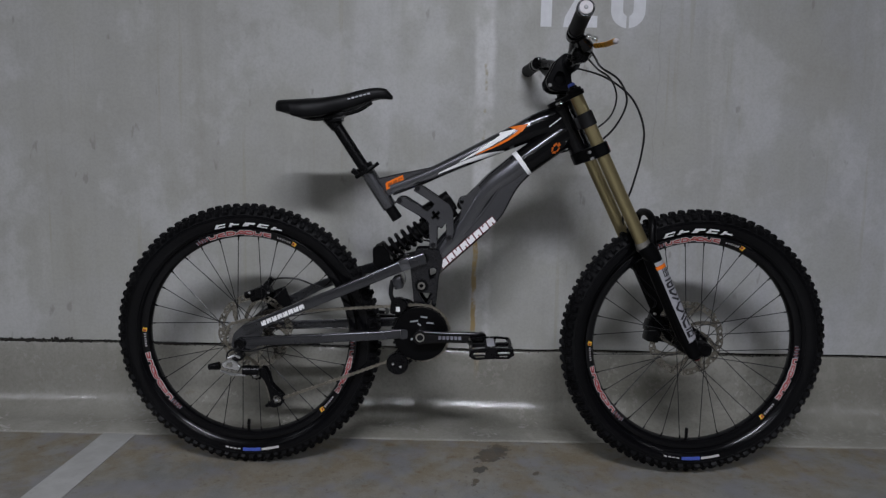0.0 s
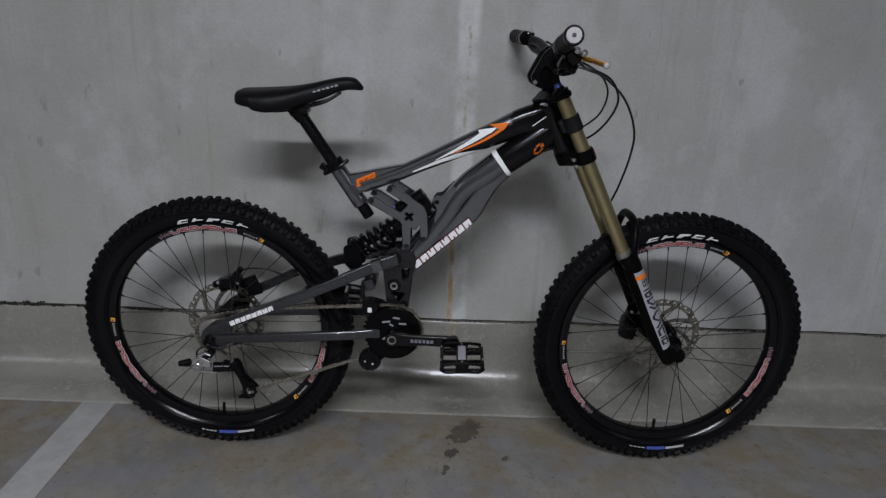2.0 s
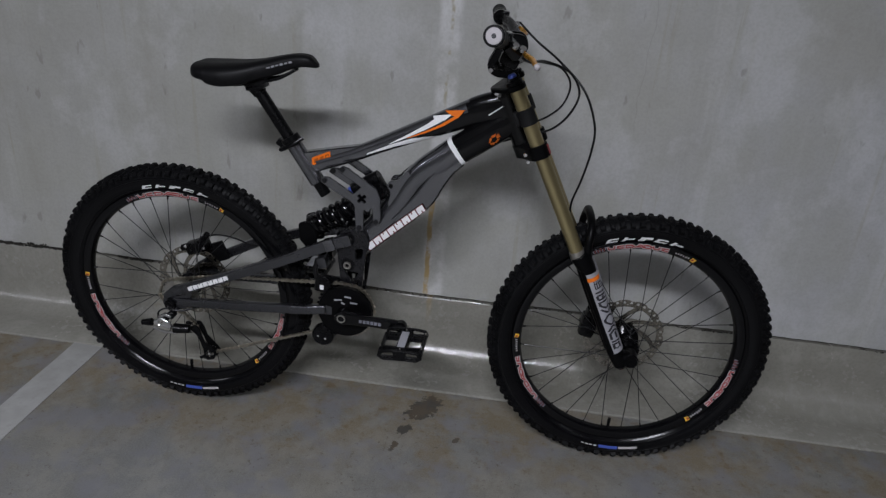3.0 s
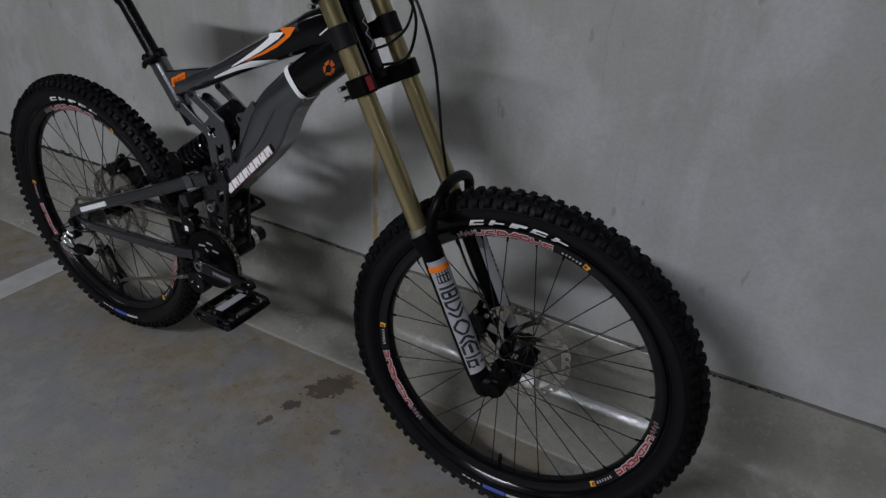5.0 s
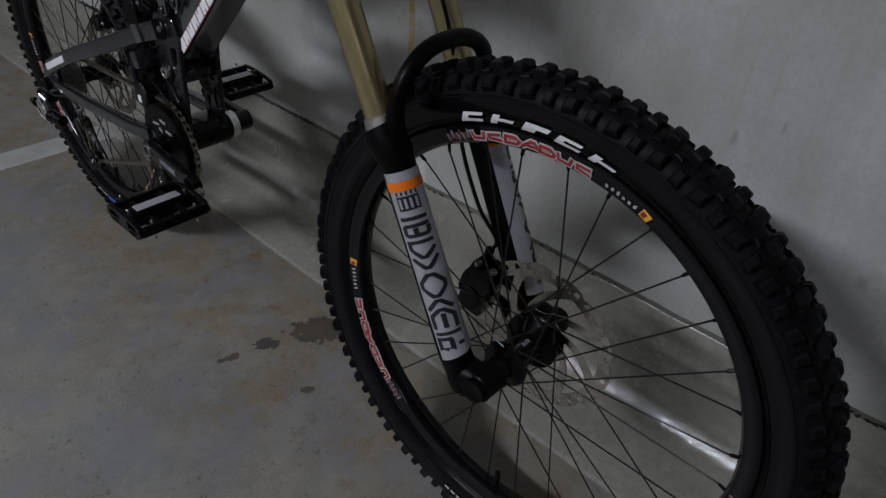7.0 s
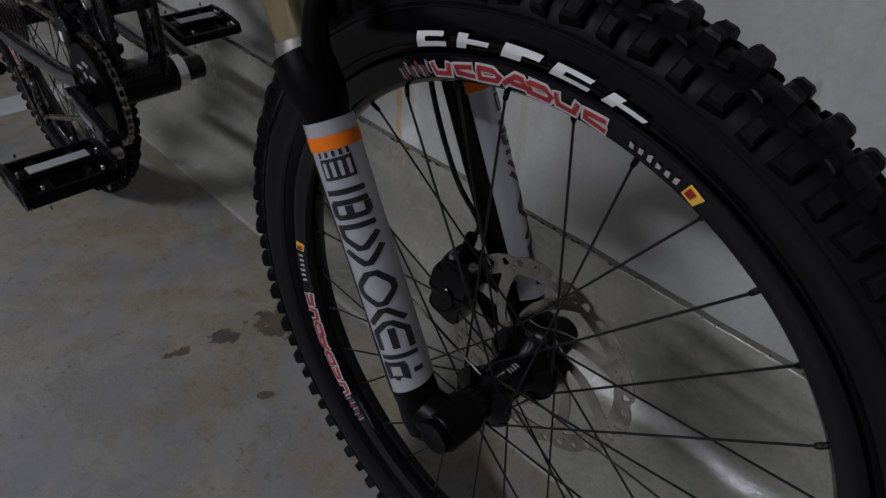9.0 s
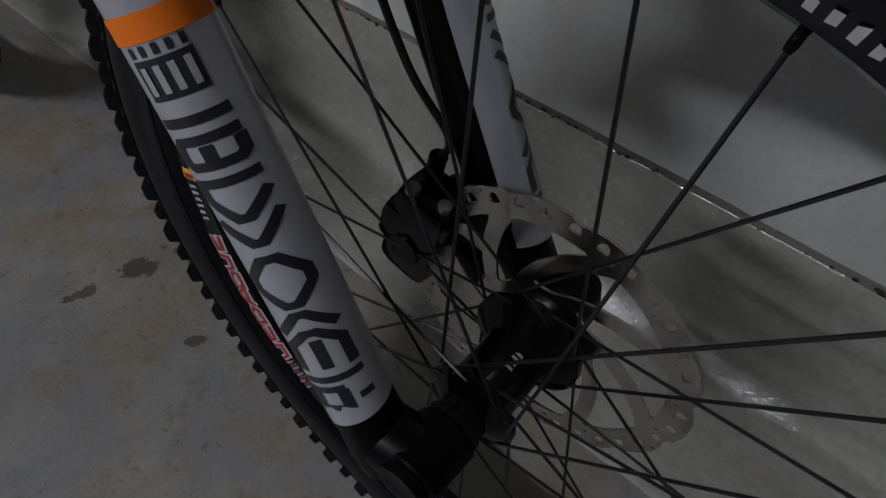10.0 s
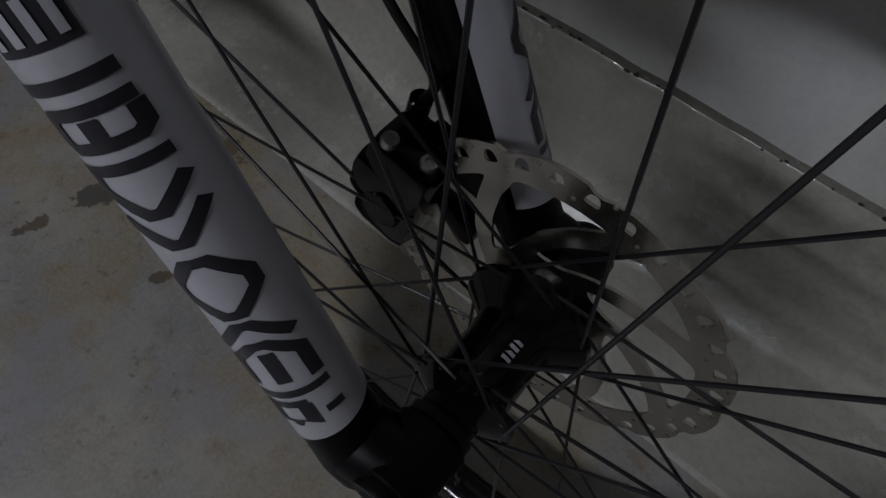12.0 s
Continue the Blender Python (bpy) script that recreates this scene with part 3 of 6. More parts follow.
digit("digit", [[(0.7720, NUM_Z), (0.8049, NUM_Z), (0.8049, NUM_Z + NUM_H), (0.7833, NUM_Z + NUM_H), (0.7504, NUM_Z + NUM_H - 0.04), (0.7720, NUM_Z + NUM_H - 0.04)]])
digit("digit", [[(0.8397, NUM_Z), (0.9421, NUM_Z), (0.9421, NUM_Z + 0.034), (0.8848, NUM_Z + 0.034), (0.9346, NUM_Z + 0.125), (0.9036, NUM_Z + 0.135), (0.8444, NUM_Z + 0.03)],
                [(0.9356, NUM_Z + 0.135), (0.9421, NUM_Z + 0.17), (0.9224, NUM_Z + 0.212), (0.8914, NUM_Z + NUM_H), (0.8594, NUM_Z + 0.212), (0.8397, NUM_Z + 0.165), (0.8707, NUM_Z + 0.165), (0.8820, NUM_Z + 0.184), (0.9008, NUM_Z + 0.184), (0.9102, NUM_Z + 0.165), (0.9045, NUM_Z + 0.145)]])
digit("digit", [half_zero(0.9816, 1.0850, -1), half_zero(0.9816, 1.0850, 1)])

# fluorescent fittings on the unseen ceiling; four only house added fill lamps
def unseen_ceiling_light(x, y):
    fit = tagged(new("unseen_ceiling_light"), "unseen white fluorescent batten light, for the main and fill lamps", "ceiling light", "garage lights")
    bm = bmesh.new()
    box(bm, (0, 0, -0.03), (1.28, 0.19, 0.055), None, 0.006)
    part("housing", bm, WHITE, fit)
    for s in (-1, 1):
        bm = bmesh.new()
        box(bm, (0.63 * s, 0, -0.07), (0.03, 0.15, 0.03), None, 0.004)
        part("end_cap", bm, WHITE, fit)
    fit.matrix_basis = pose(x, y, CEILING_Z)
    return fit


first = unseen_ceiling_light(*LAMPS[0][:2])
for lx, ly, lw, lt in LAMPS[1:]:
    copy_thing(first, pose(lx, ly, CEILING_Z))

# ---- the bicycle: x runs forward, the wall lies on its left ----
bike = tagged(new("bicycle"), "grey and black downhill bicycle with gold fork leaning on the wall", "bicycle")
bike.matrix_basis = pose(0, -0.0157, 0, 0.688, 0, 1.361)
HUB_R, HUB_F = Vector((0.0024, 0.0, 0.3482)), Vector((1.1628, 0.0, 0.3545))
TURN_P, TURN_D, TURN_A = Vector((0.83, 0, 0.90)), Vector((-0.434, 0, 0.901)), 2.937
STEER = Matrix.Translation(TURN_P) @ Matrix.Rotation(radians(TURN_A), 4, TURN_D) @ Matrix.Translation(-TURN_P)

TYRE_PROFILE = [(0.281, 0.012), (0.286, 0.0180), (0.295, 0.0240), (0.306, 0.0272), (0.316, 0.0274), (0.325, 0.0240), (0.333, 0.0155), (0.3365, 0.0075), (0.3375, 0.0)]


def tyre_side(r):
    """Half width of the tyre at radius r."""
    for (r0, y0), (r1, y1) in zip(TYRE_PROFILE, TYRE_PROFILE[1:]):
        if r <= r1:
            return y0 + (y1 - y0) * (r - r0) / (r1 - r0)
    return 0.0


def tyre_mesh():
    bm = bmesh.new()
    prof = TYRE_PROFILE + [(r, -y) for r, y in TYRE_PROFILE[-2::-1]]
    lathe(bm, prof, 120)
    for f in bm.faces:
        c = f.calc_center_median()
        f.material_index = 1 if math.hypot(c.x, c.z) < 0.316 else 0

    def knob(a, y, r, lean, long, wide, high, skew=0.0):
        er, et = Vector((math.cos(a), 0, math.sin(a))), Vector((-math.sin(a), 0, math.cos(a)))
        nrm = (er * math.cos(lean) + Vector((0, math.sin(lean), 0))).normalized()
        side = et.cross(nrm).normalized()
        et2 = (et + side * skew).normalized()
        c = er * r + Vector((0, y, 0))
        lo, mid, hi = [], [], []
        for sx, sy in ((-1, -1), (1, -1), (1, 1), (-1, 1)):
            lo.append(bm.verts.new(c - nrm * 0.004 + et2 * (sx * long * 0.62) + side * (sy * wide * 0.62)))
            mid.append(bm.verts.new(c + nrm * (high * 0.72) + et2 * (sx * long * 0.5) + side * (sy * wide * 0.5)))
            hi.append(bm.verts.new(c + nrm * high + et2 * (sx * long * 0.32) + side * (sy * wide * 0.32)))
        for p, q in ((lo, mid), (mid, hi)):
            for k in range(4):
                bm.faces.new((p[k], p[(k + 1) % 4], q[(k + 1) % 4], q[k]))
        bm.faces.new(hi)

    n = 46
    for k in range(n):
        a = 2 * math.pi * k / n
        h = math.pi / n
        for s in (-1, 1):
            o = 0.15 * h if s > 0 else 0
            knob(a + o, s * 0.0232, 0.3262, s * 0.84, 0.0126, 0.0125, 0.0072, s * 0.12)
            knob(a + h + o, s * 0.0234, 0.3254, s * 0.88, 0.0098, 0.0130, 0.0060, -s * 0.1)
            knob(a + h * 0.5 + o, s * 0.0122, 0.3338, s * 0.42, 0.0092, 0.0060, 0.0038, s * 0.2)
            knob(a + h * 1.5 + o, s * 0.0126, 0.3336, s * 0.45, 0.0092, 0.0060, 0.0036, -s * 0.2)
            knob(a + (0.1 if k % 2 else -0.05) * h, s * 0.0054, 0.3380, s * 0.1, 0.0128, 0.0080, 0.0070, s * 0.15)
            knob(a + 1.05 * h, s * 0.0060, 0.3380, s * 0.12, 0.0112, 0.0085, 0.0070, -s * 0.1)
    # moulded lines on the sidewall
    for s in (-1, 1):
        for r in (0.2890, 0.3130):
            w = tyre_side(r)
            lathe(bm, [(r - 0.0007, s * (w + 0.0002)), (r, s * (w + 0.0009)), (r + 0.0007, s * (w + 0.0002))], 120)
    return bm


def wheel_point(side, y_of):
    """Places (angle in degrees, radius) on one side of a wheel."""
    def place(a, r, h):
        t = radians(a)
        return Vector((r * math.cos(t), side * (y_of(r) + h), r * math.sin(t)))
    return place


def wheel(name, label, turned):
    bm = bmesh.new()
    prof = [(0.2835, 0.0095), (0.2835, 0.0150), (0.2815, 0.0158), (0.2740, 0.0152), (0.2660, 0.0125), (0.2620, 0.0070), (0.2612, 0.0)]
    prof = prof + [(r, -y) for r, y in prof[-2::-1]] + [(0.278, -0.0095), (0.278, 0.0095)]
    lathe(bm, prof, 120, closed=True)
    w = part(name, bm, RIM, bike, label, m=turned)
    return w


TYRE_MESH = None


def add_tyre(w, marks, size=1.0):
    global TYRE_MESH
    if TYRE_MESH is None:
        ob = part("tyre", tyre_mesh(), [RUBBER, SIDEWALL], w, "knobbly black rubber tyre", 30)
        TYRE_MESH = ob.data
    else:
        ob = tagged(new("tyre", TYRE_MESH), "knobbly black rubber tyre")
        ob.parent = w
    ob.matrix_basis = pose(0, 0, 0, 0, marks, 0) @ Matrix.Diagonal((size, 1, size, 1))
    return ob


def blocks(w, a0, a1, count, r0, r1, skew=1.6, side=-1):
    """White blocks that stand for the maker's name on the sidewall."""
    place = wheel_point(side, tyre_side)
    step = (a1 - a0) / count
    hw = step * 0.37
    dr = r1 - r0
    sk = math.copysign(skew, step)
    for k in range(count):
        bm = bmesh.new()
        a = a0 + step * (k + 0.5)
        at = lambda u, v: (a + hw * u + sk * v, r0 + dr * v)
        patch(bm, (at(-1, 0), at(-0.4, 0), at(-0.4, 1), at(-1, 1)), place, 4, 6, 0.0016)
        for v0, v1, u1 in (((0.0, 0.34, 1.0), (0.67, 1.0, 0.8)), ((0.33, 0.67, 0.9),), ((0.0, 1.0, 0.1), (0.5, 1.0, 1.0)))[k % 3]:
            patch(bm, (at(-0.4, v0), at(u1, v0), at(u1, v1), at(-0.4, v1)), place, 5, 2 if v1 - v0 < 0.4 else 3 if v1 - v0 < 0.6 else 6, 0.0016)
        bmesh.ops.remove_doubles(bm, verts=bm.verts[:], dist=0.0007)
        part("tyre_marking", bm, WHITE, w, "white block printed on the sidewall")


def rim_sticker(w_ob, a0, a1, r0=0.2650, r1=0.2805, side=-1):
    """A rim transfer: red blocks with thin white edges on a dark field, grey bars before them, a badge after."""
    rim_y = lambda r: 0.0125 + (min(r, 0.274) - 0.266) / 0.008 * 0.0027 + (0.0006 if r > 0.274 else 0)
    place = wheel_point(side, rim_y)
    dirn = 1 if a1 > a0 else -1
    run = radians(abs(a1 - a0)) * 0.272
    arc = lambda u, v, h: place(a0 + dirn * math.degrees(u / 0.272), r0 + v, h)
    SHAPES = ([[(0.000, 0.0035), (0.0085, 0.0125), (0.0125, 0.0120), (0.0165, 0.0030)], [(0.0055, 0.0060), (0.0140, 0.0060)]],
              [[(0.000, 0.0120), (0.0010, 0.0040), (0.0110, 0.0035), (0.0125, 0.0115)]],
              [[(0.000, 0.0030), (0.0010, 0.0120), (0.0105, 0.0118), (0.0145, 0.0080), (0.0115, 0.0035), (0.0000, 0.0030)]],
              [[(0.000, 0.0115), (0.0015, 0.0035), (0.0120, 0.0030), (0.0140, 0.0075), (0.0100, 0.0118), (0.0010, 0.0120)]],
              [[(0.0120, 0.0110), (0.0010, 0.0100), (0.0010, 0.0050), (0.0125, 0.0035)]])
    n = 7
    for k in range(n):
        lines = SHAPES[k % 5] if dirn > 0 else SHAPES[(k * 3 + 1) % 5]
        u0 = run * (k + 0.06) / n
        sc = run / n / 0.0168
        bm = bmesh.new()
        for w, mi, h in ((0.0066, 0, 0.0005), (0.0034, 1, 0.0009)):
            nf = len(bm.faces)
            for pts in lines:
                stroke(bm, [(u0 + u * sc, 0.0012 + v * 0.85) for u, v in pts], w, arc, h)
            bm.faces.ensure_lookup_table()
            for f in bm.faces[nf:]:
                f.material_index = mi
        part("rim_sticker", bm, [CHALK, RED], w_ob, "red sticker with white edge on the rim")
    bm = bmesh.new()
    for k in range(9):
        a = a0 - dirn * (1.0 + k * 0.75)
        lo, hi = (0.1, 0.75) if k % 3 else (0.25, 0.95)
        patch(bm, ((a - 0.28, r0 + (r1 - r0) * lo), (a + 0.28, r0 + (r1 - r0) * (lo + 0.1)), (a + 0.28, r0 + (r1 - r0) * hi), (a - 0.28, r0 + (r1 - r0) * (hi - 0.1))), place, 2, 4, 0.0005)
        bm.faces.ensure_lookup_table()
        for f in bm.faces[-8:]:
            f.material_index = k % 2
    tagged(part("rim_bars", bm, [SMOKE, DULLRED], w_ob, "grey and red bars on the rim"), kind="stuff")
    b0 = a1 + dirn * 3.2
    bm = bmesh.new()
    for k in range(6):
        a = b0 + dirn * k * 1.35
        patch(bm, ((a - 0.34, r0 + 0.0052 + 0.0008 * (k % 2)), (a + 0.30, r0 + 0.0052), (a + 0.34, r1 - 0.0056), (a - 0.30, r1 - 0.0062 + 0.0010 * (k % 3))), place, 2, 3, 0.0006)
    tagged(part("rim_print", bm, PALE, w_ob, "small pale print on the rim"), kind="stuff")
    bm = bmesh.new()
    a = b0 + dirn * 9.3
    for quad, mi, h in ((((-1.3, 0.25), (0.8, 0.15), (1.3, 0.8), (-1.0, 0.9)), 0, 0.0006), (((-1.0, 0.35), (0.0, 0.3), (0.3, 0.72), (-0.8, 0.78)), 1, 0.001)):
        nf = len(bm.faces)
        patch(bm, tuple((a + dirn * u, r0 + (r1 - r0) * v) for u, v in quad), place, 4, 4, h)
        bm.faces.ensure_lookup_table()
        for f in bm.faces[nf:]:
            f.material_index = mi
    part("rim_badge", bm, [YELLOW, RED], w_ob, "small yellow and red badge on the rim")


def size_label(w, a0, a1, side=-1):
    """The size panel low on the sidewall, its small print as bars."""
    place = wheel_point(side, tyre_side)
    bm = bmesh.new()
    third = (a1 - a0) / 3
    for k in range(4):
        a = a0 + third * (0.12 + 0.22 * k)
        patch(bm, ((a, 0.3035), (a + third * 0.15, 0.3035), (a + third * 0.15, 0.3065), (a, 0.3065)), place, 3, 2, 0.0016)
    patch(bm, ((a1 - third * 0.95, 0.3025), (a1, 0.3025), (a1, 0.3085), (a1 - third * 0.95, 0.3085)), place, 6, 3, 0.0016)
    tagged(part("tyre_marking", bm, CHALK, w, "small white print on the sidewall"), kind="stuff")
    bm = bmesh.new()
    patch(bm, ((a0 + third * 1.05, 0.301), (a1 - third, 0.301), (a1 - third, 0.3095), (a0 + third * 1.05, 0.3095)), place, 6, 3, 0.0016)
    part("tyre_marking", bm, BLUE, w, "blue panel printed on the sidewall")


def spokes(w, flanges, cross=62.0, start=0.0, rad=0.00105):
    """Thirty-two laced spokes; flanges: y and radius of the two hub flanges."""
    for s, (fy, fr) in zip((-1, 1), flanges):
        for lead in (-1, 1):
            bm = bmesh.new()
            a_rim = radians(start + (0 if s < 0 else 11.25) + (0 if lead < 0 else 22.5 / 1.0))
            a_hub = a_rim + lead * radians(cross)
            off = 0.0028 * lead
            p0 = Vector((fr * math.cos(a_hub), fy + off, fr * math.sin(a_hub)))
            p1 = Vector((0.258 * math.cos(a_rim), s * 0.003, 0.258 * math.sin(a_rim)))
            back = Vector((p0.x, fy - off, p0.z))
            sweep(bm, [back, p0, p0.lerp(p1, 0.02), p1], rad, 6)
            first_spoke = part("spoke", bm, SPOKE, w)
            bm = bmesh.new()
            p2 = Vector((0.2625 * math.cos(a_rim), 0, 0.2625 * math.sin(a_rim)))
            q = p1.lerp(p0, 0.02)
            sweep(bm, [q, q.lerp(p2, 0.2), p2], [0.0016, 0.0021, 0.0021], 6)
            first_nip = part("spoke_nipple", bm, BLACK, w)
            for k in range(1, 8):
                for ob in (first_spoke, first_nip):
                    c = new(ob.name.split(".")[0], ob.data)
                    c.parent = w
                    c.matrix_basis = pose(0, 0, 0, 0, 45 * k, 0)


def valve(w, a):
    bm = bmesh.new()
    t = radians(a)
    d = Vector((math.cos(t), 0, math.sin(t)))
    cyl(bm, d * 0.263, d * 0.246, 0.0042, None, 10)
    cyl(bm, d * 0.246, d * 0.232, 0.0048, 0.004, 10)
    part("valve", bm, BLACK, w, "black valve cap")


def rotor(w, y, r, turn=0.0):
    """A drilled brake disc: notched edge, eight swept windows, slots and holes round the ring."""
    at = lambda q, deg: (q * math.cos(radians(deg)), q * math.sin(radians(deg)))
    outer = []
    for k in range(14):
        a = 86 + 360 / 14 * k
        for da, dr in ((0, -0.0030), (1.5, -0.0026), (3.5, 0.0), (10, 0.0010), (17, 0.0006), (22, -0.0012), (24.4, -0.0029)):
            outer.append(at(r + dr, a + da))
    holes = []
    for k in range(8):
        c = 95 + 45 * k
        loop = [at(0.0835, c - 16.5 + 33 * j / 6) for j in range(7)]
        loop += [at(0.072, c + 25), at(0.058, c + 36), at(0.046, c + 48), at(0.0385, c + 58)]
        loop += [at(0.0365, c + 47), at(0.0375, c + 34), at(0.045, c + 22), at(0.056, c + 8), at(0.070, c - 6)]
        holes.append(rounded(loop, 0.0032, 2))
    for k in range(34):
        a = 118.5 + 360 / 34 * k
        e, t = Vector(at(1, a)), Vector(at(1, a + 90))
        c = e * 0.0945
        quad = [c - t * 0.0042 - e * 0.0032, c + t * 0.0046 - e * 0.0032, c + t * 0.0024 + e * 0.0036, c - t * 0.0022 + e * 0.0036]
        holes.append(rounded([(p.x, p.y) for p in quad], 0.0022, 2))
        q = 0.0992 if k % 2 == 0 else 0.0890
        holes.append(circle(*at(q, a + 5.3), 0.0014, 8))
    holes.append(circle(0, 0, 0.0205, 24))
    bm = bmesh.new()
    plate(bm, outer, holes, y - 0.0009, y + 0.0009)
    ob = part("brake_rotor", bm, ROTOR, w, "drilled steel brake rotor", 30)
    ob.matrix_basis = pose(0, 0, 0, 0, -turn, 0)
    for k in range(6):
        a = 2 * math.pi * k / 6
        bm = bmesh.new()
        cyl(bm, (0.026 * math.cos(a), y - 0.004, 0.026 * math.sin(a)), (0.026 * math.cos(a), y + 0.003, 0.026 * math.sin(a)), 0.0042, None, 8)
        part("rotor_bolt", bm, BLACK, w)


# rear wheel
rear = wheel("rear_wheel", "black rear wheel with knobbly tyre", Matrix.Translation(HUB_R))
add_tyre(rear, 3, 1.006)
blocks(rear, 106.8, 71.2, 5, 0.2900, 0.3000)
rim_sticker(rear, 111, 76)
rim_sticker(rear, 220, 190)
rim_sticker(rear, 353, 327)
size_label(rear, 257, 285)
valve(rear, 268)
bm = bmesh.new()
lathe(bm, [(0.011, -0.062), (0.0175, -0.058), (0.0175, -0.03), (0.030, -0.029), (0.030, -0.025), (0.0175, -0.022), (0.0165, 0.0), (0.0175, 0.022), (0.032, 0.027), (0.032, 0.031), (0.024, 0.033), (0.024, 0.045), (0.011, 0.049)], 36)
part("hub", bm, BLACK, rear, "black rear hub")
spokes(rear, [(-0.027, 0.027), (0.029, 0.029)], 66, 28.1)
rotor(rear, 0.046, 0.1013, 14)
bm = bmesh.new()
for k in range(8):
    r, y = 0.024 + 0.0032 * k, -0.060 + 0.0042 * k
    teeth = 11 + 3 * k
    loop = []
    for j in range(teeth * 2):
        a = math.pi * j / teeth
        q = r + (0.0022 if j % 2 else -0.0015)
        loop.append((q * math.cos(a), q * math.sin(a)))
    plate(bm, loop, [circle(0, 0, 0.0165, 20)], y - 0.0009, y + 0.0009)
part("cassette", bm, STEEL, rear, "steel cassette sprockets", 30)

# front wheel
front = wheel("front_wheel", "black front wheel with knobbly tyre", STEER @ Matrix.Translation(HUB_F))
add_tyre(front, 0, 1.009)
blocks(front, 110.9, 74.5, 5, 0.2893, 0.3005)
rim_sticker(front, 109.2, 78.8)
rim_sticker(front, 222, 193)
rim_sticker(front, 352, 327)
size_label(front, 256, 285)
valve(front, 270)
bm = bmesh.new()
lathe(bm, [(0.010, -0.060), (0.0150, -0.058), (0.0150, -0.050), (0.0175, -0.049), (0.0175, -0.044), (0.0152, -0.043), (0.0155, -0.036), (0.0250, -0.0310), (0.0295, -0.0295), (0.0295, -0.0268), (0.0235, -0.0245), (0.0208, -0.019), (0.0202, 0.006), (0.0215, 0.014), (0.0310, 0.021), (0.0365, 0.0245), (0.0365, 0.0290), (0.0315, 0.0310), (0.0315, 0.0400), (0.030, 0.0425), (0.020, 0.0435), (0.019, 0.060), (0.010, 0.061)], 48)
part("hub", bm, HUBBLK, front, "glossy black through-axle front hub")
bm = bmesh.new()
hub_place = lambda u, v, h: Vector(((0.0203 + h) * math.cos(radians(u)), v, (0.0203 + h) * math.sin(radians(u))))
for k in range(4):
    patch(bm, ((64, -0.007 + k * 0.0034), (64, -0.005 + k * 0.0034), (78 - 5 * (k % 2), -0.005 + k * 0.0034), (78, -0.007 + k * 0.0034)), hub_place, 3, 4, 0.0012)
part("hub_marking", bm, SILVER, front, "small grey marking on the hub")
spokes(front, [(-0.028, 0.0265), (0.027, 0.033)], 66, 30)
rotor(front, 0.041, 0.1013, 0)

# ---- fork: both legs lie on one slanted line ----
LEG_Y, STAN_Y = 0.0737, 0.0695
AXIS = Vector((0.434, 0, -0.901)).normalized()
AHEAD = Vector((0.901, 0, 0.434)).normalized()


def leg(z, y=0.0, ahead=0.0):
    """A point of the legs' line at height z."""
    return Vector((0.889 + 0.4817 * (0.831 - z), y, z)) + AHEAD * (ahead + 0.0150)


def stan(z, y=0.0, ahead=0.0):
    """A point of the stanchions' line, a little behind the sliders'."""
    return leg(z, y * STAN_Y / LEG_Y, ahead - 0.0110 - 0.022 * (z - 0.60))



# lower crown, upper crown
LEG_FRAME = Matrix(((AHEAD.x, 0, -AXIS.x, 0), (0, 1, 0, 0), (AHEAD.z, 0, -AXIS.z, 0), (0, 0, 0, 1)))


def at_leg(z, y=0.0):
    """A frame at the legs' line: x ahead, z up along the leg."""
    return Matrix.Translation(stan(z, y)) @ LEG_FRAME


def crown(name, z, thick, back, label):
    bm = bmesh.new()
    pts = [(0.012, -STAN_Y - 0.0215), (0.0210, -STAN_Y - 0.01), (0.0210, -STAN_Y + 0.012), (-0.016, -0.034), (-0.016, 0.034), (0.0210, STAN_Y - 0.012), (0.0210, STAN_Y + 0.01), (0.012, STAN_Y + 0.0215),
           (-0.016, STAN_Y + 0.0215), (-0.028, STAN_Y), (-back, 0.03), (-back - 0.012, 0.012), (-back - 0.012, -0.012), (-back, -0.03), (-0.028, -STAN_Y), (-0.016, -STAN_Y - 0.0215)]
    m = at_leg(z) @ Matrix(((1, 0, 0, 0), (0, 0, 1, 0), (0, 1, 0, 0), (0, 0, 0, 1)))
    plate(bm, rounded(pts, 0.009), [], -thick / 2, thick / 2, 0.002, m)
    return part(name, bm, CAST, bike, label, m=STEER)


low_crown = crown("lower_crown", 0.846, 0.030, 0.045, "black lower fork crown")
crown("upper_crown", 0.978, 0.012, 0.045, "black upper fork crown")
for z in (0.833, 0.848):
    for s in (-1, 1):
        bm = bmesh.new()
        c = stan(z + 0.004, s * (LEG_Y + 0.006), -0.030)
        cyl(bm, c, c + Vector((0, s * 0.016, 0)), 0.0042, None, 10)
        part("pinch_bolt", bm, CHROME, low_crown)
bm = bmesh.new()
place_crown = lambda u, v, h: at_leg(0.846, -LEG_Y) @ Vector(((0.0212 + h) * math.cos(radians(u)), (0.0212 + h) * math.sin(radians(u)), v))
patch(bm, ((-40, -0.011), (0, -0.011), (0, 0.011), (-40, 0.011)), place_crown, 5, 3, 0.0012)
part("crown_badge", bm, RED, low_crown, "small red badge")

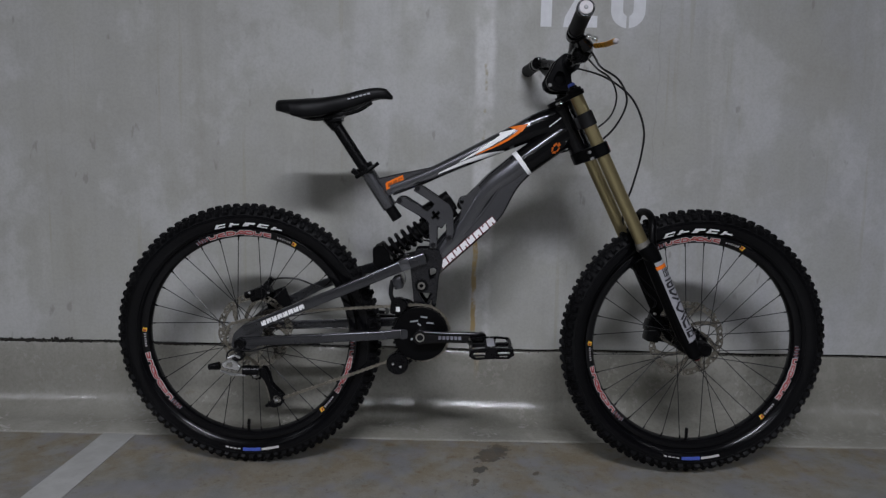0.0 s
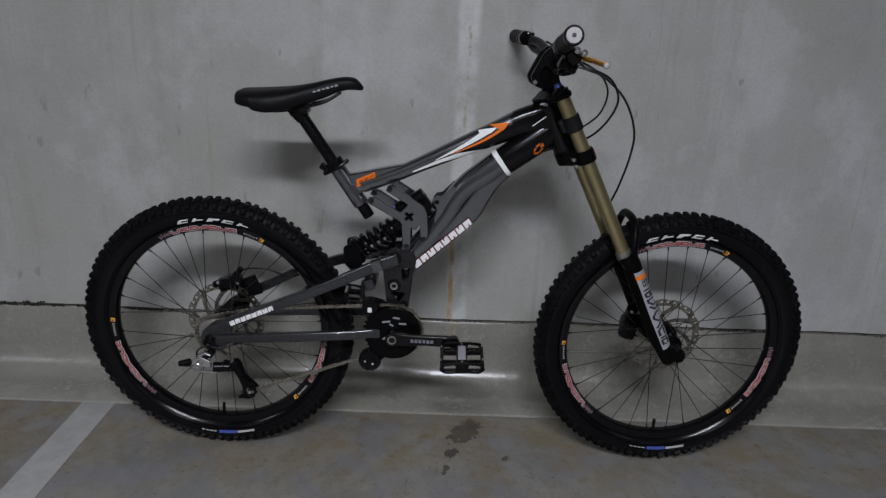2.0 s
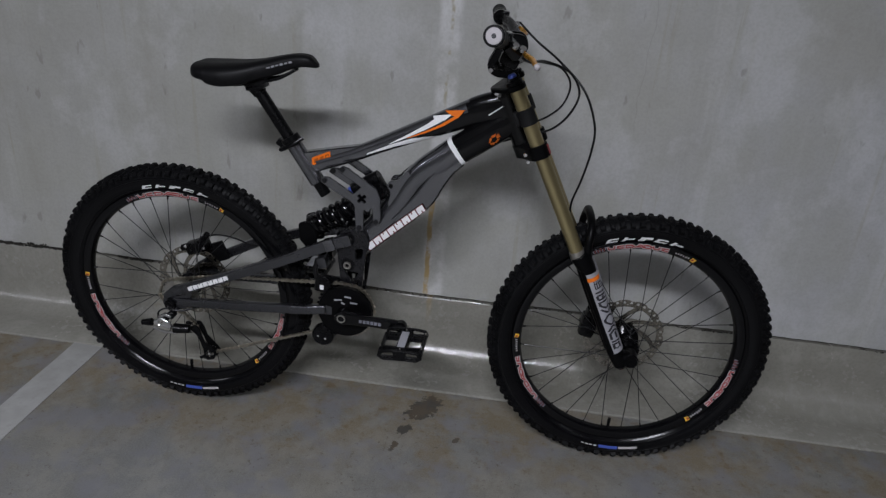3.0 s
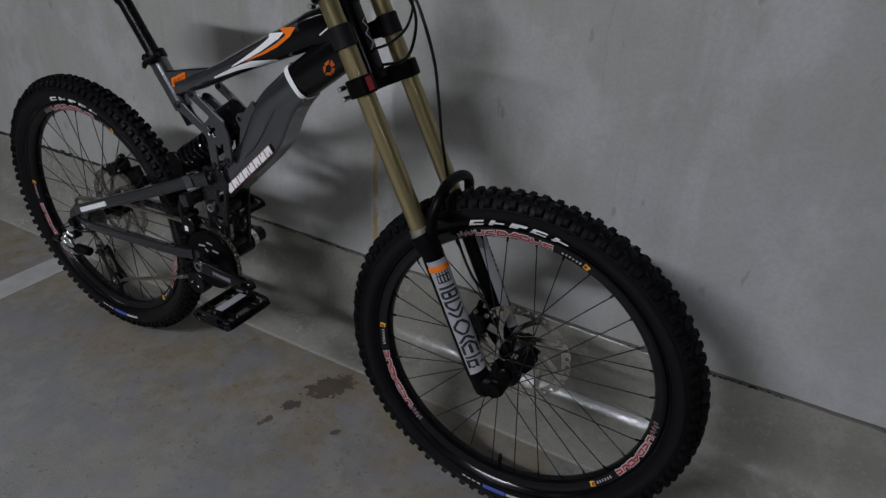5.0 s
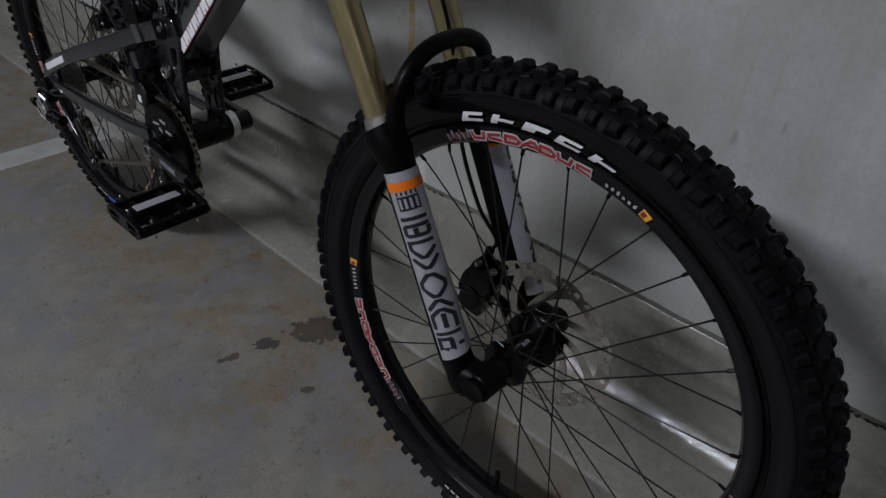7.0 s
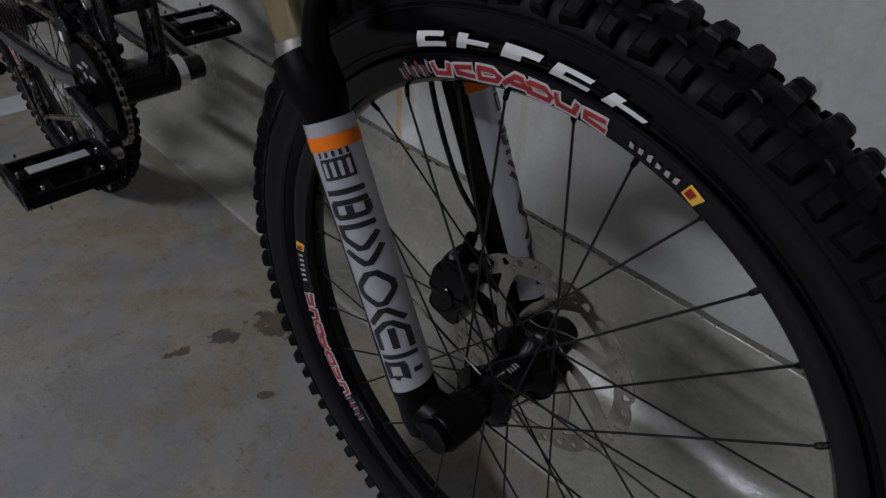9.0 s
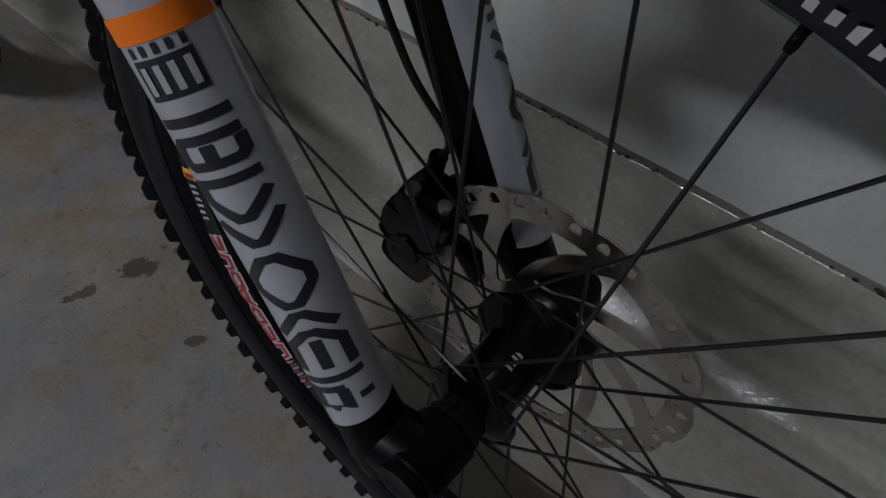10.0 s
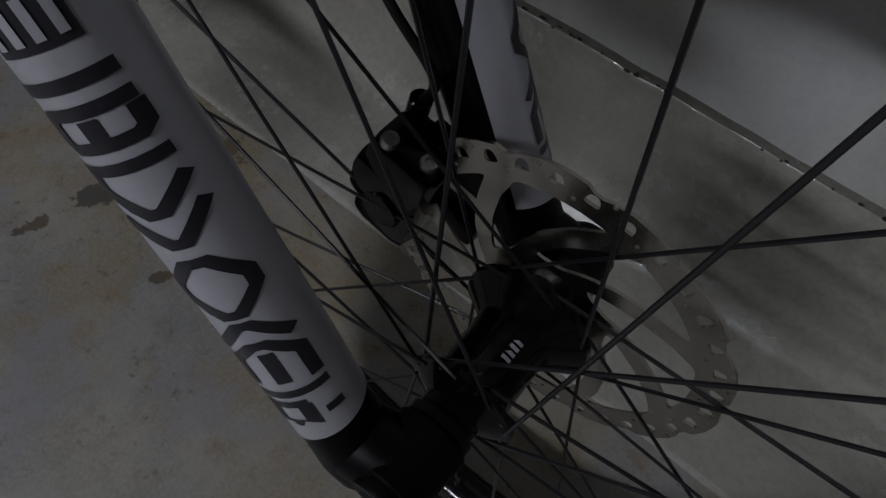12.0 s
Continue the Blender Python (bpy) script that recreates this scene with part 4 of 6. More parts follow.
for s in (-1, 1):
    y = s * LEG_Y
    bm = bmesh.new()
    cyl(bm, stan(0.985, y), stan(0.600, y), 0.0160, None, 32)
    st = part("stanchion", bm, GOLD, bike, "gold anodised fork stanchion", m=STEER)
    bm = bmesh.new()
    cyl(bm, stan(0.982, y), stan(0.990, y), 0.0185, None, 24)
    cyl(bm, stan(0.990, y), stan(0.996, y), 0.0115, 0.0105, 6)
    part("top_cap", bm, BLACK, st, "black fork top cap")
    bm = bmesh.new()
    cyl(bm, stan(0.934, y), stan(0.902, y), 0.0195, None, 28)
    box(bm, (0, 0, 0), (0.02, 0.022, 0.03), Matrix.Translation(stan(0.918, y - s * 0.012, -0.018)) @ LEG_FRAME, 0.004)
    part("frame_bumper", bm, GRIP, st, "black rubber bumper")
    bm = bmesh.new()
    cyl(bm, stan(0.622, y), stan(0.604, y), 0.0178, 0.0195, 28)
    part("wiper_seal", bm, STEEL if s < 0 else CAST, st, "grey dust seal")

# sliders with arch
SL = [(0.612, 0.0205), (0.600, 0.0218), (0.588, 0.0212), (0.576, 0.0186), (0.571, 0.0176), (0.520, 0.0176), (0.430, 0.0172), (0.372, 0.0176), (0.345, 0.0190), (0.332, 0.0175), (0.326, 0.0110)]
bm = bmesh.new()
for s in (-1, 1):
    sweep(bm, [leg(z, s * LEG_Y, -0.009 * max(0, z - 0.576) / 0.036) for z, r in SL], [r for z, r in SL], 32)
    sweep(bm, [leg(z, s * LEG_Y, -0.0045) for z in (0.585, 0.560, 0.450, 0.372, 0.345)], [0.016, 0.0172, 0.0172, 0.0178, 0.0150], 24)
    sweep(bm, [leg(z, s * (LEG_Y - 0.004), -0.0125) for z in (0.592, 0.560, 0.450, 0.384, 0.362)], [0.012, 0.0135, 0.0132, 0.0125, 0.008], 18)
    # axle clamp ahead of the leg
    foot = leg(0.352, s * LEG_Y)
    ax = Vector((HUB_F.x, s * (LEG_Y - 0.004), HUB_F.z))
    sweep(bm, [foot + Vector((-0.004, 0, -0.002)), foot.lerp(ax, 0.5), ax], [0.0188, 0.0190, 0.0180], 20)
    cyl(bm, ax - Vector((0, s * 0.020, 0)), ax + Vector((0, s * 0.014, 0)), 0.0192, 0.0182, 32)
    cyl(bm, foot + AXIS * 0.008, foot + AXIS * 0.030, 0.0165, 0.013, 20)
half = [(0.574, LEG_Y, 0.002), (0.602, LEG_Y - 0.001, 0.007), (0.630, 0.0715, 0.021), (0.652, 0.058, 0.036), (0.665, 0.033, 0.042), (0.6685, 0.0, 0.043)]
arch = curve([leg(z, -y, a) for z, y, a in half] + [leg(z, y, a) for z, y, a in half[-2::-1]], 5)
sweep(bm, arch, [0.0085 + 0.0010 * math.sin(math.pi * k / (len(arch) - 1)) + (0.006 if min(k, len(arch) - 1 - k) < 9 else 0.0) * (1 - min(k, len(arch) - 1 - k) / 9) for k in range(len(arch))], 16)
lowers = part("fork_lower", bm, CAST, bike, "matt black fork lowers with arch", m=STEER)
for s in (-1, 1):
    bm = bmesh.new()
    ax = Vector((HUB_F.x, s * (LEG_Y + 0.009), HUB_F.z))
    lathe(bm, [(0.0, s * 0.0065), (0.008, s * 0.0065), (0.010, s * 0.0075), (0.0145, s * 0.0075), (0.0155, s * 0.005), (0.0155, 0)], 24, ax)
    part("axle_end", bm, CAST, lowers, "black through-axle end")
    bm = bmesh.new()
    c = leg(0.326, s * LEG_Y)
    cyl(bm, c - AXIS * 0.004, c + AXIS * 0.006, 0.0085, 0.007, 12)
    part("damper_bolt", bm, RED, lowers, "red bolt below the leg")


def leg_place(y, side):
    """Places (degrees from straight ahead towards the outside, distance down the leg) on a slider."""
    def place(u, v, h):
        z = 0.544 - v * 0.901
        r = 0.0179 + h
        a = radians(u) * side
        return leg(z, y) + AHEAD * (r * math.cos(a)) + Vector((0, r * math.sin(a), 0))
    return place


for s in (-1, 1):
    pl = leg_place(s * LEG_Y, s)
    bm = bmesh.new()
    patch(bm, ((-62, -0.0285), (118, -0.0285), (118, 0.193), (-62, 0.184)), pl, 24, 20, 0.0007)
    part("leg_sleeve", bm, SILVER, lowers, "silver foil sleeve round the fork leg")
    bm = bmesh.new()
    patch(bm, ((-66, -0.0185), (120, -0.0185), (120, -0.0085), (-66, -0.0085)), pl, 24, 3, 0.0012)
    part("leg_band", bm, ORANGE, lowers, "orange band round the fork leg")
    # black shapes down the sleeve; across: millimetres of arc from its middle line
    mm = 0.0186
    across = lambda q: 48 + math.degrees(q / mm)
    flat = lambda u, v, h: pl(across(u * 1.38), 0.022 + (v - 0.022) * 0.955 if v > 0.022 else v, h)
    W = 0.0043
    bm = bmesh.new()
    for k in range(5):
        stroke(bm, [(-0.0078 + 0.0038 * k, -0.0072), (-0.0078 + 0.0038 * k, -0.0042)], 0.0017, flat, 0.0011)
    tagged(part("leg_print", bm, FOILBLK, lowers, "small black print on the sleeve"), kind="stuff")
    bm = bmesh.new()
    patch(bm, ((-0.0092, -0.0026), (0.0088, -0.0026), (0.0088, 0.0130), (-0.0092, 0.0130)), flat, 8, 6, 0.0010)
    for f in bm.faces:
        f.material_index = 0
    nf = len(bm.faces)
    for q in (-0.0066, -0.0022, 0.0020, 0.0062):
        stroke(bm, [(q, 0.0004), (q, 0.0100)], 0.0020, flat, 0.0014)
    bm.faces.ensure_lookup_table()
    for f in bm.faces[nf:]:
        f.material_index = 1
    part("leg_badge", bm, [FOILBLK, SILVER], lowers, "black square badge with pale bars")
    glyphs = [[(-0.0098, 0.0222), (0.0098, 0.0222)],
              [(-0.0098, 0.0305), (0.0080, 0.0305), (0.0098, 0.0325), (0.0098, 0.0400), (0.0075, 0.0420)], [(-0.0098, 0.0345), (-0.0098, 0.0400), (-0.0075, 0.0420), (0.0075, 0.0420)], [(0.0006, 0.0345), (0.0006, 0.0395)],
              [(-0.0098, 0.0500), (0.0098, 0.0500), (0.0098, 0.0580), (0.0020, 0.0680), (-0.0015, 0.0680), (-0.0098, 0.0590)],
              [(-0.0102, 0.0700), (-0.0015, 0.0810), (0.0018, 0.0810), (0.0102, 0.0700)],
              [(-0.0098, 0.1010), (-0.0025, 0.0900), (0.0030, 0.0900), (0.0102, 0.1000), (0.0102, 0.1060), (0.0025, 0.1165), (-0.0020, 0.1165), (-0.0098, 0.1070), (-0.0098, 0.1010)],
              [(-0.0102, 0.1330), (-0.0018, 0.1225), (0.0018, 0.1225), (0.0102, 0.1330)],
              [(-0.0098, 0.1580), (-0.0098, 0.1430), (-0.0022, 0.1340), (0.0020, 0.1340), (0.0098, 0.1420), (0.0098, 0.1570)], [(-0.0004, 0.1400), (-0.0004, 0.1560)],
              [(-0.0102, 0.1645), (0.0098, 0.1645)],
              [(-0.0010, 0.1715), (0.0098, 0.1715), (0.0098, 0.1845), (-0.0010, 0.1845), (-0.0010, 0.1735)],
              [(-0.0104, 0.1800), (-0.0072, 0.1800)]]
    for pts in glyphs:
        bm = bmesh.new()
        stroke(bm, pts, W, flat, 0.0011)
        part("leg_graphic", bm, FOILBLK, lowers, "black angular shape on the sleeve")

# front brake caliper on the far leg
CAL = Vector((1.072, 0.037, 0.384))
bm = bmesh.new()
cm = Matrix.Translation(CAL) @ Matrix.Rotation(radians(13), 4, "Y")
box(bm, (0, 0, 0), (0.040, 0.036, 0.076), cm, 0.010)
box(bm, (0, 0, 0), (0.024, 0.040, 0.034), cm @ Matrix.Translation((-0.012, 0, 0.004)), 0.008)
cyl(bm, cm @ Vector((0, -0.0205, -0.006)), cm @ Vector((0, 0.0205, -0.006)), 0.0125, None, 24)
cyl(bm, cm @ Vector((-0.012, 0.012, 0.02)), cm @ Vector((-0.012, 0.012, 0.05)), 0.006, None, 12)
caliper = part("brake_caliper", bm, HUBBLK, bike, "black hydraulic disc brake caliper", m=STEER)
for dz in (0.022, -0.024):
    bm = bmesh.new()
    box(bm, (0, 0, 0), (0.05, 0.012, 0.022), cm @ Matrix.Translation((0.02, 0.018, dz)), 0.004)
    part("caliper_mount", bm, CAST, caliper)
for dx, dy in ((-0.010, -0.010), (0.011, -0.006)):
    bm = bmesh.new()
    lathe(bm, [(0.0, 0.0005), (0.0022, 0.0005), (0.0026, 0.0022), (0.0042, 0.0022), (0.0048, 0.0), (0.0048, -0.010)], 16)
    bm.transform(cm @ Matrix.Translation((dx, dy, 0.0385)) @ Matrix.Rotation(radians(90), 4, "X"))
    part("caliper_bolt", bm, STEEL, caliper, "silver bolt with a socket head")

# hoses and cables of the front
def hose(name, pts, r, parent, label, mat=None, m=None):
    bm = bmesh.new()
    sweep(bm, curve(pts, 10), r, 8)
    return part(name, bm, mat or HOSE, parent, label, m=m)


hose("brake_hose", [(0.806, 0.17, 1.080), (0.850, 0.07, 1.055), (0.905, 0.0, 1.025), (0.962, -0.03, 0.975), (0.994, -0.035, 0.905), (0.997, -0.02, 0.84), (0.988, 0.012, 0.76), (0.978, 0.050, 0.690), (0.985, 0.060, 0.630), tuple(STEER @ leg(0.560, 0.052, -0.026)), tuple(STEER @ leg(0.490, 0.050, -0.024)), tuple(STEER @ (cm @ Vector((-0.010, 0.012, 0.068)))), tuple(STEER @ (cm @ Vector((-0.012, 0.012, 0.045))))], 0.0026, bike, "black front brake hose")
hose("rear_brake_hose", [(0.822, -0.205, 1.060), (0.842, -0.170, 1.046), (0.872, -0.090, 1.038), (0.925, -0.050, 1.014), (0.952, -0.026, 0.968), (0.938, -0.002, 0.915), (0.905, 0.020, 0.874), (0.86, 0.022, 0.858), (0.80, 0.0, 0.84)], 0.0026, bike, "black rear brake hose")
hose("gear_cable", [(0.815, -0.190, 1.050), (0.842, -0.130, 1.042), (0.868, -0.080, 1.034), (0.908, -0.035, 1.018), (0.932, -0.002, 0.980), (0.922, 0.004, 0.935), (0.889, 0.004, 0.903), (0.85, 0.003, 0.885)], 0.0023, bike, "black gear cable")

# handlebar, stem, grips and levers
CLAMP = Vector((0.806, 0.0, 1.055))
NEAR, FAR = Vector((0.779, -0.369, 1.1130)), Vector((0.745, 0.357, 1.0840))
bar_pts = [NEAR, Vector((0.783, -0.240, 1.092)), Vector((0.795, -0.155, 1.078)), Vector((0.804, -0.075, 1.058)), Vector((0.806, -0.03, 1.055)), Vector((0.805, 0.03, 1.055)), Vector((0.801, 0.075, 1.058)), Vector((0.784, 0.155, 1.078)), NEAR.lerp(FAR, 0.83) + Vector((0.004, 0, -0.004)), FAR]
bm = bmesh.new()
bp = curve(bar_pts, 6)
sweep(bm, bp, [0.0111 + 0.0045 * max(0, 1 - abs(p.y) / 0.09) for p in bp], 20)
bar = part("handlebar", bm, BLACK, bike, "black riser handlebar")
for end, inner in ((NEAR, bar_pts[1]), (FAR, bar_pts[-2])):
    d = (inner - end).normalized()
    bm = bmesh.new()
    L = 0.128
    n = 26
    pts = [end + d * (L * k / n) for k in range(n + 1)]
    rs = [0.0158 + (0.0010 if k % 2 else 0.0) for k in range(n + 1)]
    sweep(bm, pts, rs, 24)
    part("grip", bm, GRIP, bar, "black rubber lock-on grip", 60)
    for a, b, mt, nm in ((0.000, 0.012, BLACK, "lock_ring"), (L - 0.012, L, BLACK, "lock_ring"), (-0.002, 0.001, PALE, "end_plug")):
        bm = bmesh.new()
        cyl(bm, end + d * a, end + d * b, 0.0178 if nm == "lock_ring" else 0.0135, None, 24)
        if nm == "end_plug":
            nf = len(bm.faces)
            cyl(bm, end - d * 0.0028, end, 0.0040, None, 12)
            bm.faces.ensure_lookup_table()
            for f in bm.faces[nf:]:
                f.material_index = 1
        part(nm, bm, [mt, FOILBLK], bar, "pale end plug with a dark middle" if nm == "end_plug" else "")
for end, inner, s in ((NEAR, bar_pts[1], -1), (FAR, bar_pts[-2], 1)):
    d = (inner - end).normalized()
    c = end + d * 0.150
    bm = bmesh.new()
    cyl(bm, c - d * 0.008, c + d * 0.010, 0.0175, None, 20)
    body = Vector((0.034, 0, -0.026))
    sweep(bm, [c + Vector((0.012, 0, -0.008)), c + body * 0.8 + d * 0.010, c + body + d * 0.045, c + body + d * 0.062], [0.012, 0.0160, 0.0140, 0.008], 14)
    box(bm, c + Vector((0.010, 0, 0.006)) + d * 0.004, (0.022, 0.020, 0.016), None, 0.003)
    mc = part("brake_lever", bm, GLOSS, bike, "black brake lever body with amber blade")
    bm = bmesh.new()
    lv = [c + Vector((0.046, 0, -0.022)) + d * 0.004, c + Vector((0.062, 0, -0.030)) - d * 0.03, c + Vector((0.068, 0, -0.037)) - d * 0.065, c + Vector((0.072, 0, -0.041)) - d * 0.088]
    sweep(bm, curve(lv, 5), 0.0060, 10, flat=0.8)
    part("lever_blade", bm, AMBER, mc, "amber anodised lever blade")
    bm = bmesh.new()
    bmesh.ops.create_icosphere(bm, subdivisions=2, radius=0.0064, matrix=Matrix.Translation(lv[-1] + Vector((0.001, 0, -0.001))))
    part("lever_tip", bm, PALE, mc, "pale lever tip")
    # two small polished discs on the lever body
    bm = bmesh.new()
    for q in (-0.007, 0.007):
        cyl(bm, c + Vector((0.034 + q, -0.012, -0.012 - 0.3 * q)), c + Vector((0.036 + q, -0.017, -0.006 - 0.3 * q)), 0.0062, None, 14)
    part("lever_discs", bm, CHROME, mc, "pair of bright discs on the lever body")
    bm = bmesh.new()
    cyl(bm, c + Vector((0.012, 0, 0.012)), c + Vector((0.012, 0, 0.0155)), 0.008, None, 14)
    part("clamp_bolt", bm, CHROME, mc)
    if s < 0:
        bm = bmesh.new()
        q = c + d * 0.03 + Vector((0.018, 0, -0.034))
        box(bm, q, (0.038, 0.034, 0.022), Matrix.Rotation(radians(20), 4, "Y"), 0.006)
        cyl(bm, q + Vector((-0.004, 0, 0.004)), q + Vector((0.0, 0, -0.018)), 0.017, 0.014, 20)
        sweep(bm, [q + Vector((-0.004, -0.004, -0.012)), q + Vector((-0.022, -0.020, -0.014)), q + Vector((-0.028, -0.034, -0.008))], [0.004, 0.0035, 0.005], 8)
        part("shifter", bm, [BLACK], bike, "black gear shifter pod")
# stem on the upper crown
bm = bmesh.new()
side_loop = [(0.790, 1.077), (0.774, 1.062), (0.749, 1.011), (0.756, 0.994), (0.772, 0.986), (0.822, 0.986), (0.812, 1.012), (0.810, 1.030), (0.826, 1.040), (0.826, 1.070), (0.808, 1.078)]
for s in (-1, 1):
    plate(bm, rounded(side_loop, 0.006), [rounded([(0.768, 1.012), (0.778, 1.034), (0.792, 1.030), (0.796, 1.004), (0.778, 1.000)], 0.005)], s * 0.027 - 0.008, s * 0.027 + 0.008, 0.002)
plate(bm, rounded([(0.786, 1.070), (0.760, 1.010), (0.768, 0.992), (0.806, 0.992), (0.800, 1.030), (0.816, 1.050)], 0.005), [], -0.020, 0.020, 0.002)
stem = part("stem", bm, CAST, bike, "black direct mount stem", m=STEER)
for s in (-1, 1):
    bm = bmesh.new()
    c = CLAMP + Vector((0.0, s * 0.027, 0.0))
    cyl(bm, c + Vector((0.003, -0.0095, 0)), c + Vector((0.003, 0.0095, 0)), 0.0225, None, 28)
    part("face_plate", bm, CAST, stem)
    bm = bmesh.new()
    cyl(bm, Vector((0.7585, s * 0.036, 1.0000)), Vector((0.7585, s * 0.0385, 1.0000)), 0.0050, None, 10)
    part("stem_bolt", bm, CHROME, stem)
    bm = bmesh.new()
    cyl(bm, stan(0.974, s * 0.052, -0.046), stan(0.974, s * 0.074, -0.038), 0.0042, None, 10)
    part("crown_bolt", bm, CHROME, stem)
bm = bmesh.new()
cyl(bm, stan(0.996, -LEG_Y), stan(1.003, -LEG_Y), 0.010, 0.008, 12)
part("damper_knob", bm, BLUE, bike, "blue damping knob", m=STEER)

# ---- frame ----
TT = [(0.372, 0.738, 0.017, 0.017), (0.450, 0.769, 0.017, 0.018), (0.510, 0.797, 0.0180, 0.019), (0.600, 0.840, 0.0225, 0.021), (0.680, 0.877, 0.0275, 0.023), (0.745, 0.907, 0.0320, 0.024), (0.802, 0.922, 0.0370, 0.023)]
DT = [(0.820, 0.895, 0.033, 0.024), (0.775, 0.863, 0.034, 0.027), (0.735, 0.833, 0.035, 0.029), (0.697, 0.806, 0.034, 0.030), (0.668, 0.778, 0.037, 0.030), (0.640, 0.745, 0.044, 0.029), (0.614, 0.706, 0.049, 0.028), (0.584, 0.664, 0.043, 0.028), (0.540, 0.613, 0.036, 0.028), (0.478, 0.548, 0.031, 0.028)]


def finer(secs, n):
    """More sections along a body, on a smooth line."""
    out = curve([(s[0], s[1], 0) for s in secs], n)
    siz = curve([(s[2], s[3], 0) for s in secs], n)
    return [(p.x, p.y, q.x, q.y) for p, q in zip(out, siz)]


def body_place(secs, p):
    """Places (run 0..1, height -1..1) on the near flank of a lofted body."""
    fine = finer(secs, 12)

    def place(u, v, h):
        f = max(0.0, min(0.9999, u)) * (len(fine) - 1)
        i, t = int(f), f - int(f)
        a, b = fine[i], fine[i + 1]
        c = [a[k] * (1 - t) + b[k] * t for k in range(4)]
        d = Vector((b[0] - a[0], 0, b[1] - a[1])).normalized()
        up = Vector((-d.z, 0, d.x))
        v = max(-0.999, min(0.999, v))
        return Vector((c[0], 0, c[1])) + up * (c[2] * v) + Vector((0, -c[3] * (1 - abs(v) ** p) ** (1 / p) - h, 0))
    return place


def run_of(secs, x):
    fine = finer(secs, 12)
    k = min(range(len(fine)), key=lambda j: abs(fine[j][0] - x))
    return k / (len(fine) - 1)


frame_secs = finer(TT, 8)
bm = bmesh.new()
loft(bm, frame_secs, 40, 2.5)
tt_at = lambda x: next((s for s in frame_secs if s[0] >= x), frame_secs[-1])
for f in bm.faces:
    c = f.calc_center_median()
    s = tt_at(c.x)
    v = (c.z - s[1]) / s[2]
    if c.x > 0.715 or (c.x > 0.56 and v < -0.25 + (c.x - 0.56) * 6.0 - 0.4):
        f.material_index = 1
frame_body = part("frame", bm, [GREY, GLOSS], bike, "graphite and gloss black aluminium frame")

# round tube along the upper side, flat gusset box below it
TUBE = [(x - 0.62 * min(1, max(0, h - 0.0345) / 0.0145) * 0.019, z + 0.79 * min(1, max(0, h - 0.0345) / 0.0145) * 0.019, min(h, 0.0345) - 0.0045 * min(1, max(0, h - 0.0345) / 0.0145), w) for x, z, h, w in DT]
bm = bmesh.new()
for a, b in ((TUBE[:4], 1), (TUBE[3:], 0)):
    n0 = len(bm.faces)
    loft(bm, finer(a, 6), 40, 2.3)
    bm.faces.ensure_lookup_table()
    for f in bm.faces[n0:]:
        f.material_index = b
part("down_tube", bm, [GREY, GLOSS], frame_body, "graphite down tube, gloss black towards the head")
low = [Vector((p[0], 0, p[1])) for p in finer(DT[3:], 6)]
edge = []
for k, sct in enumerate(finer(DT[3:], 6)):
    d = (low[min(k + 1, len(low) - 1)] - low[max(k - 1, 0)]).normalized()
    edge.append(low[k] + Vector((-d.z, 0, d.x)) * sct[2])
bm = bmesh.new()
plate(bm, [(p.x, p.z) for p in edge] + [(p.x, p.z) for p in low[::-1]], [], -0.0255, 0.0255, 0.004)
part("tube_gusset", bm, GREY, frame_body, "graphite gusset box below the down tube")
bm = bmesh.new()
for s in (-1, 1):
    bead = [e.lerp(l, 0.92) for e, l in zip(edge, low)][1:-8]
    sweep(bm, [Vector((p.x, s * 0.0262, p.z)) for p in bead], 0.0024, 8)
part("weld_bead", bm, GREY, frame_body, "weld bead along the down tube")
bm = bmesh.new()
band_secs = [(s[0], s[1], s[2] + 0.0012, s[3] + 0.0012) for s in finer(DT, 8)]
i0 = min(range(len(band_secs)), key=lambda j: abs(band_secs[j][0] - 0.702))
loft(bm, [band_secs[i0 - 1], band_secs[i0], band_secs[i0 + 1]], 36, 3.2, caps=False)
part("tube_band", bm, WHITE, frame_body, "white band round the down tube")

bm = bmesh.new()
cyl(bm, leg(0.962, 0, -0.045), leg(0.858, 0, -0.045), 0.0275, None, 32)
sweep(bm, [leg(0.93, 0, -0.06), leg(0.89, 0, -0.085)], [0.030, 0.028], 20, flat=0.8)
# web between top tube and down tube
plate(bm, [(0.715, 0.858), (0.80, 0.935), (0.81, 0.88), (0.745, 0.838)], [], -0.015, 0.015, 0.003)
part("head_tube", bm, GLOSS, frame_body, "gloss black head tube")
for z in (0.966, 0.853):
    bm = bmesh.new()
    cyl(bm, leg(z + 0.006, 0, -0.045), leg(z - 0.006, 0, -0.045), 0.0285, None, 32)
    part("headset_cup", bm, BLACK, frame_body)
bm = bmesh.new()
hp = lambda u, v, h: leg(0.91 + v, 0, -0.045) + AHEAD * ((0.0277 + h) * math.cos(radians(u))) + Vector((0, -(0.0277 + h) * math.sin(radians(u)), 0))
stroke_pts = [(-14, 0.028), (8, 0.022), (-10, 0.012), (12, 0.004), (-8, -0.010), (14, -0.020)]
for a, b in zip(stroke_pts, stroke_pts[1:]):
    patch(bm, ((a[0] - 4, a[1]), (a[0] + 4, a[1]), (b[0] + 4, b[1]), (b[0] - 4, b[1])), hp, 3, 4, 0.0012)
part("head_badge", bm, SILVER, frame_body, "silver head badge")

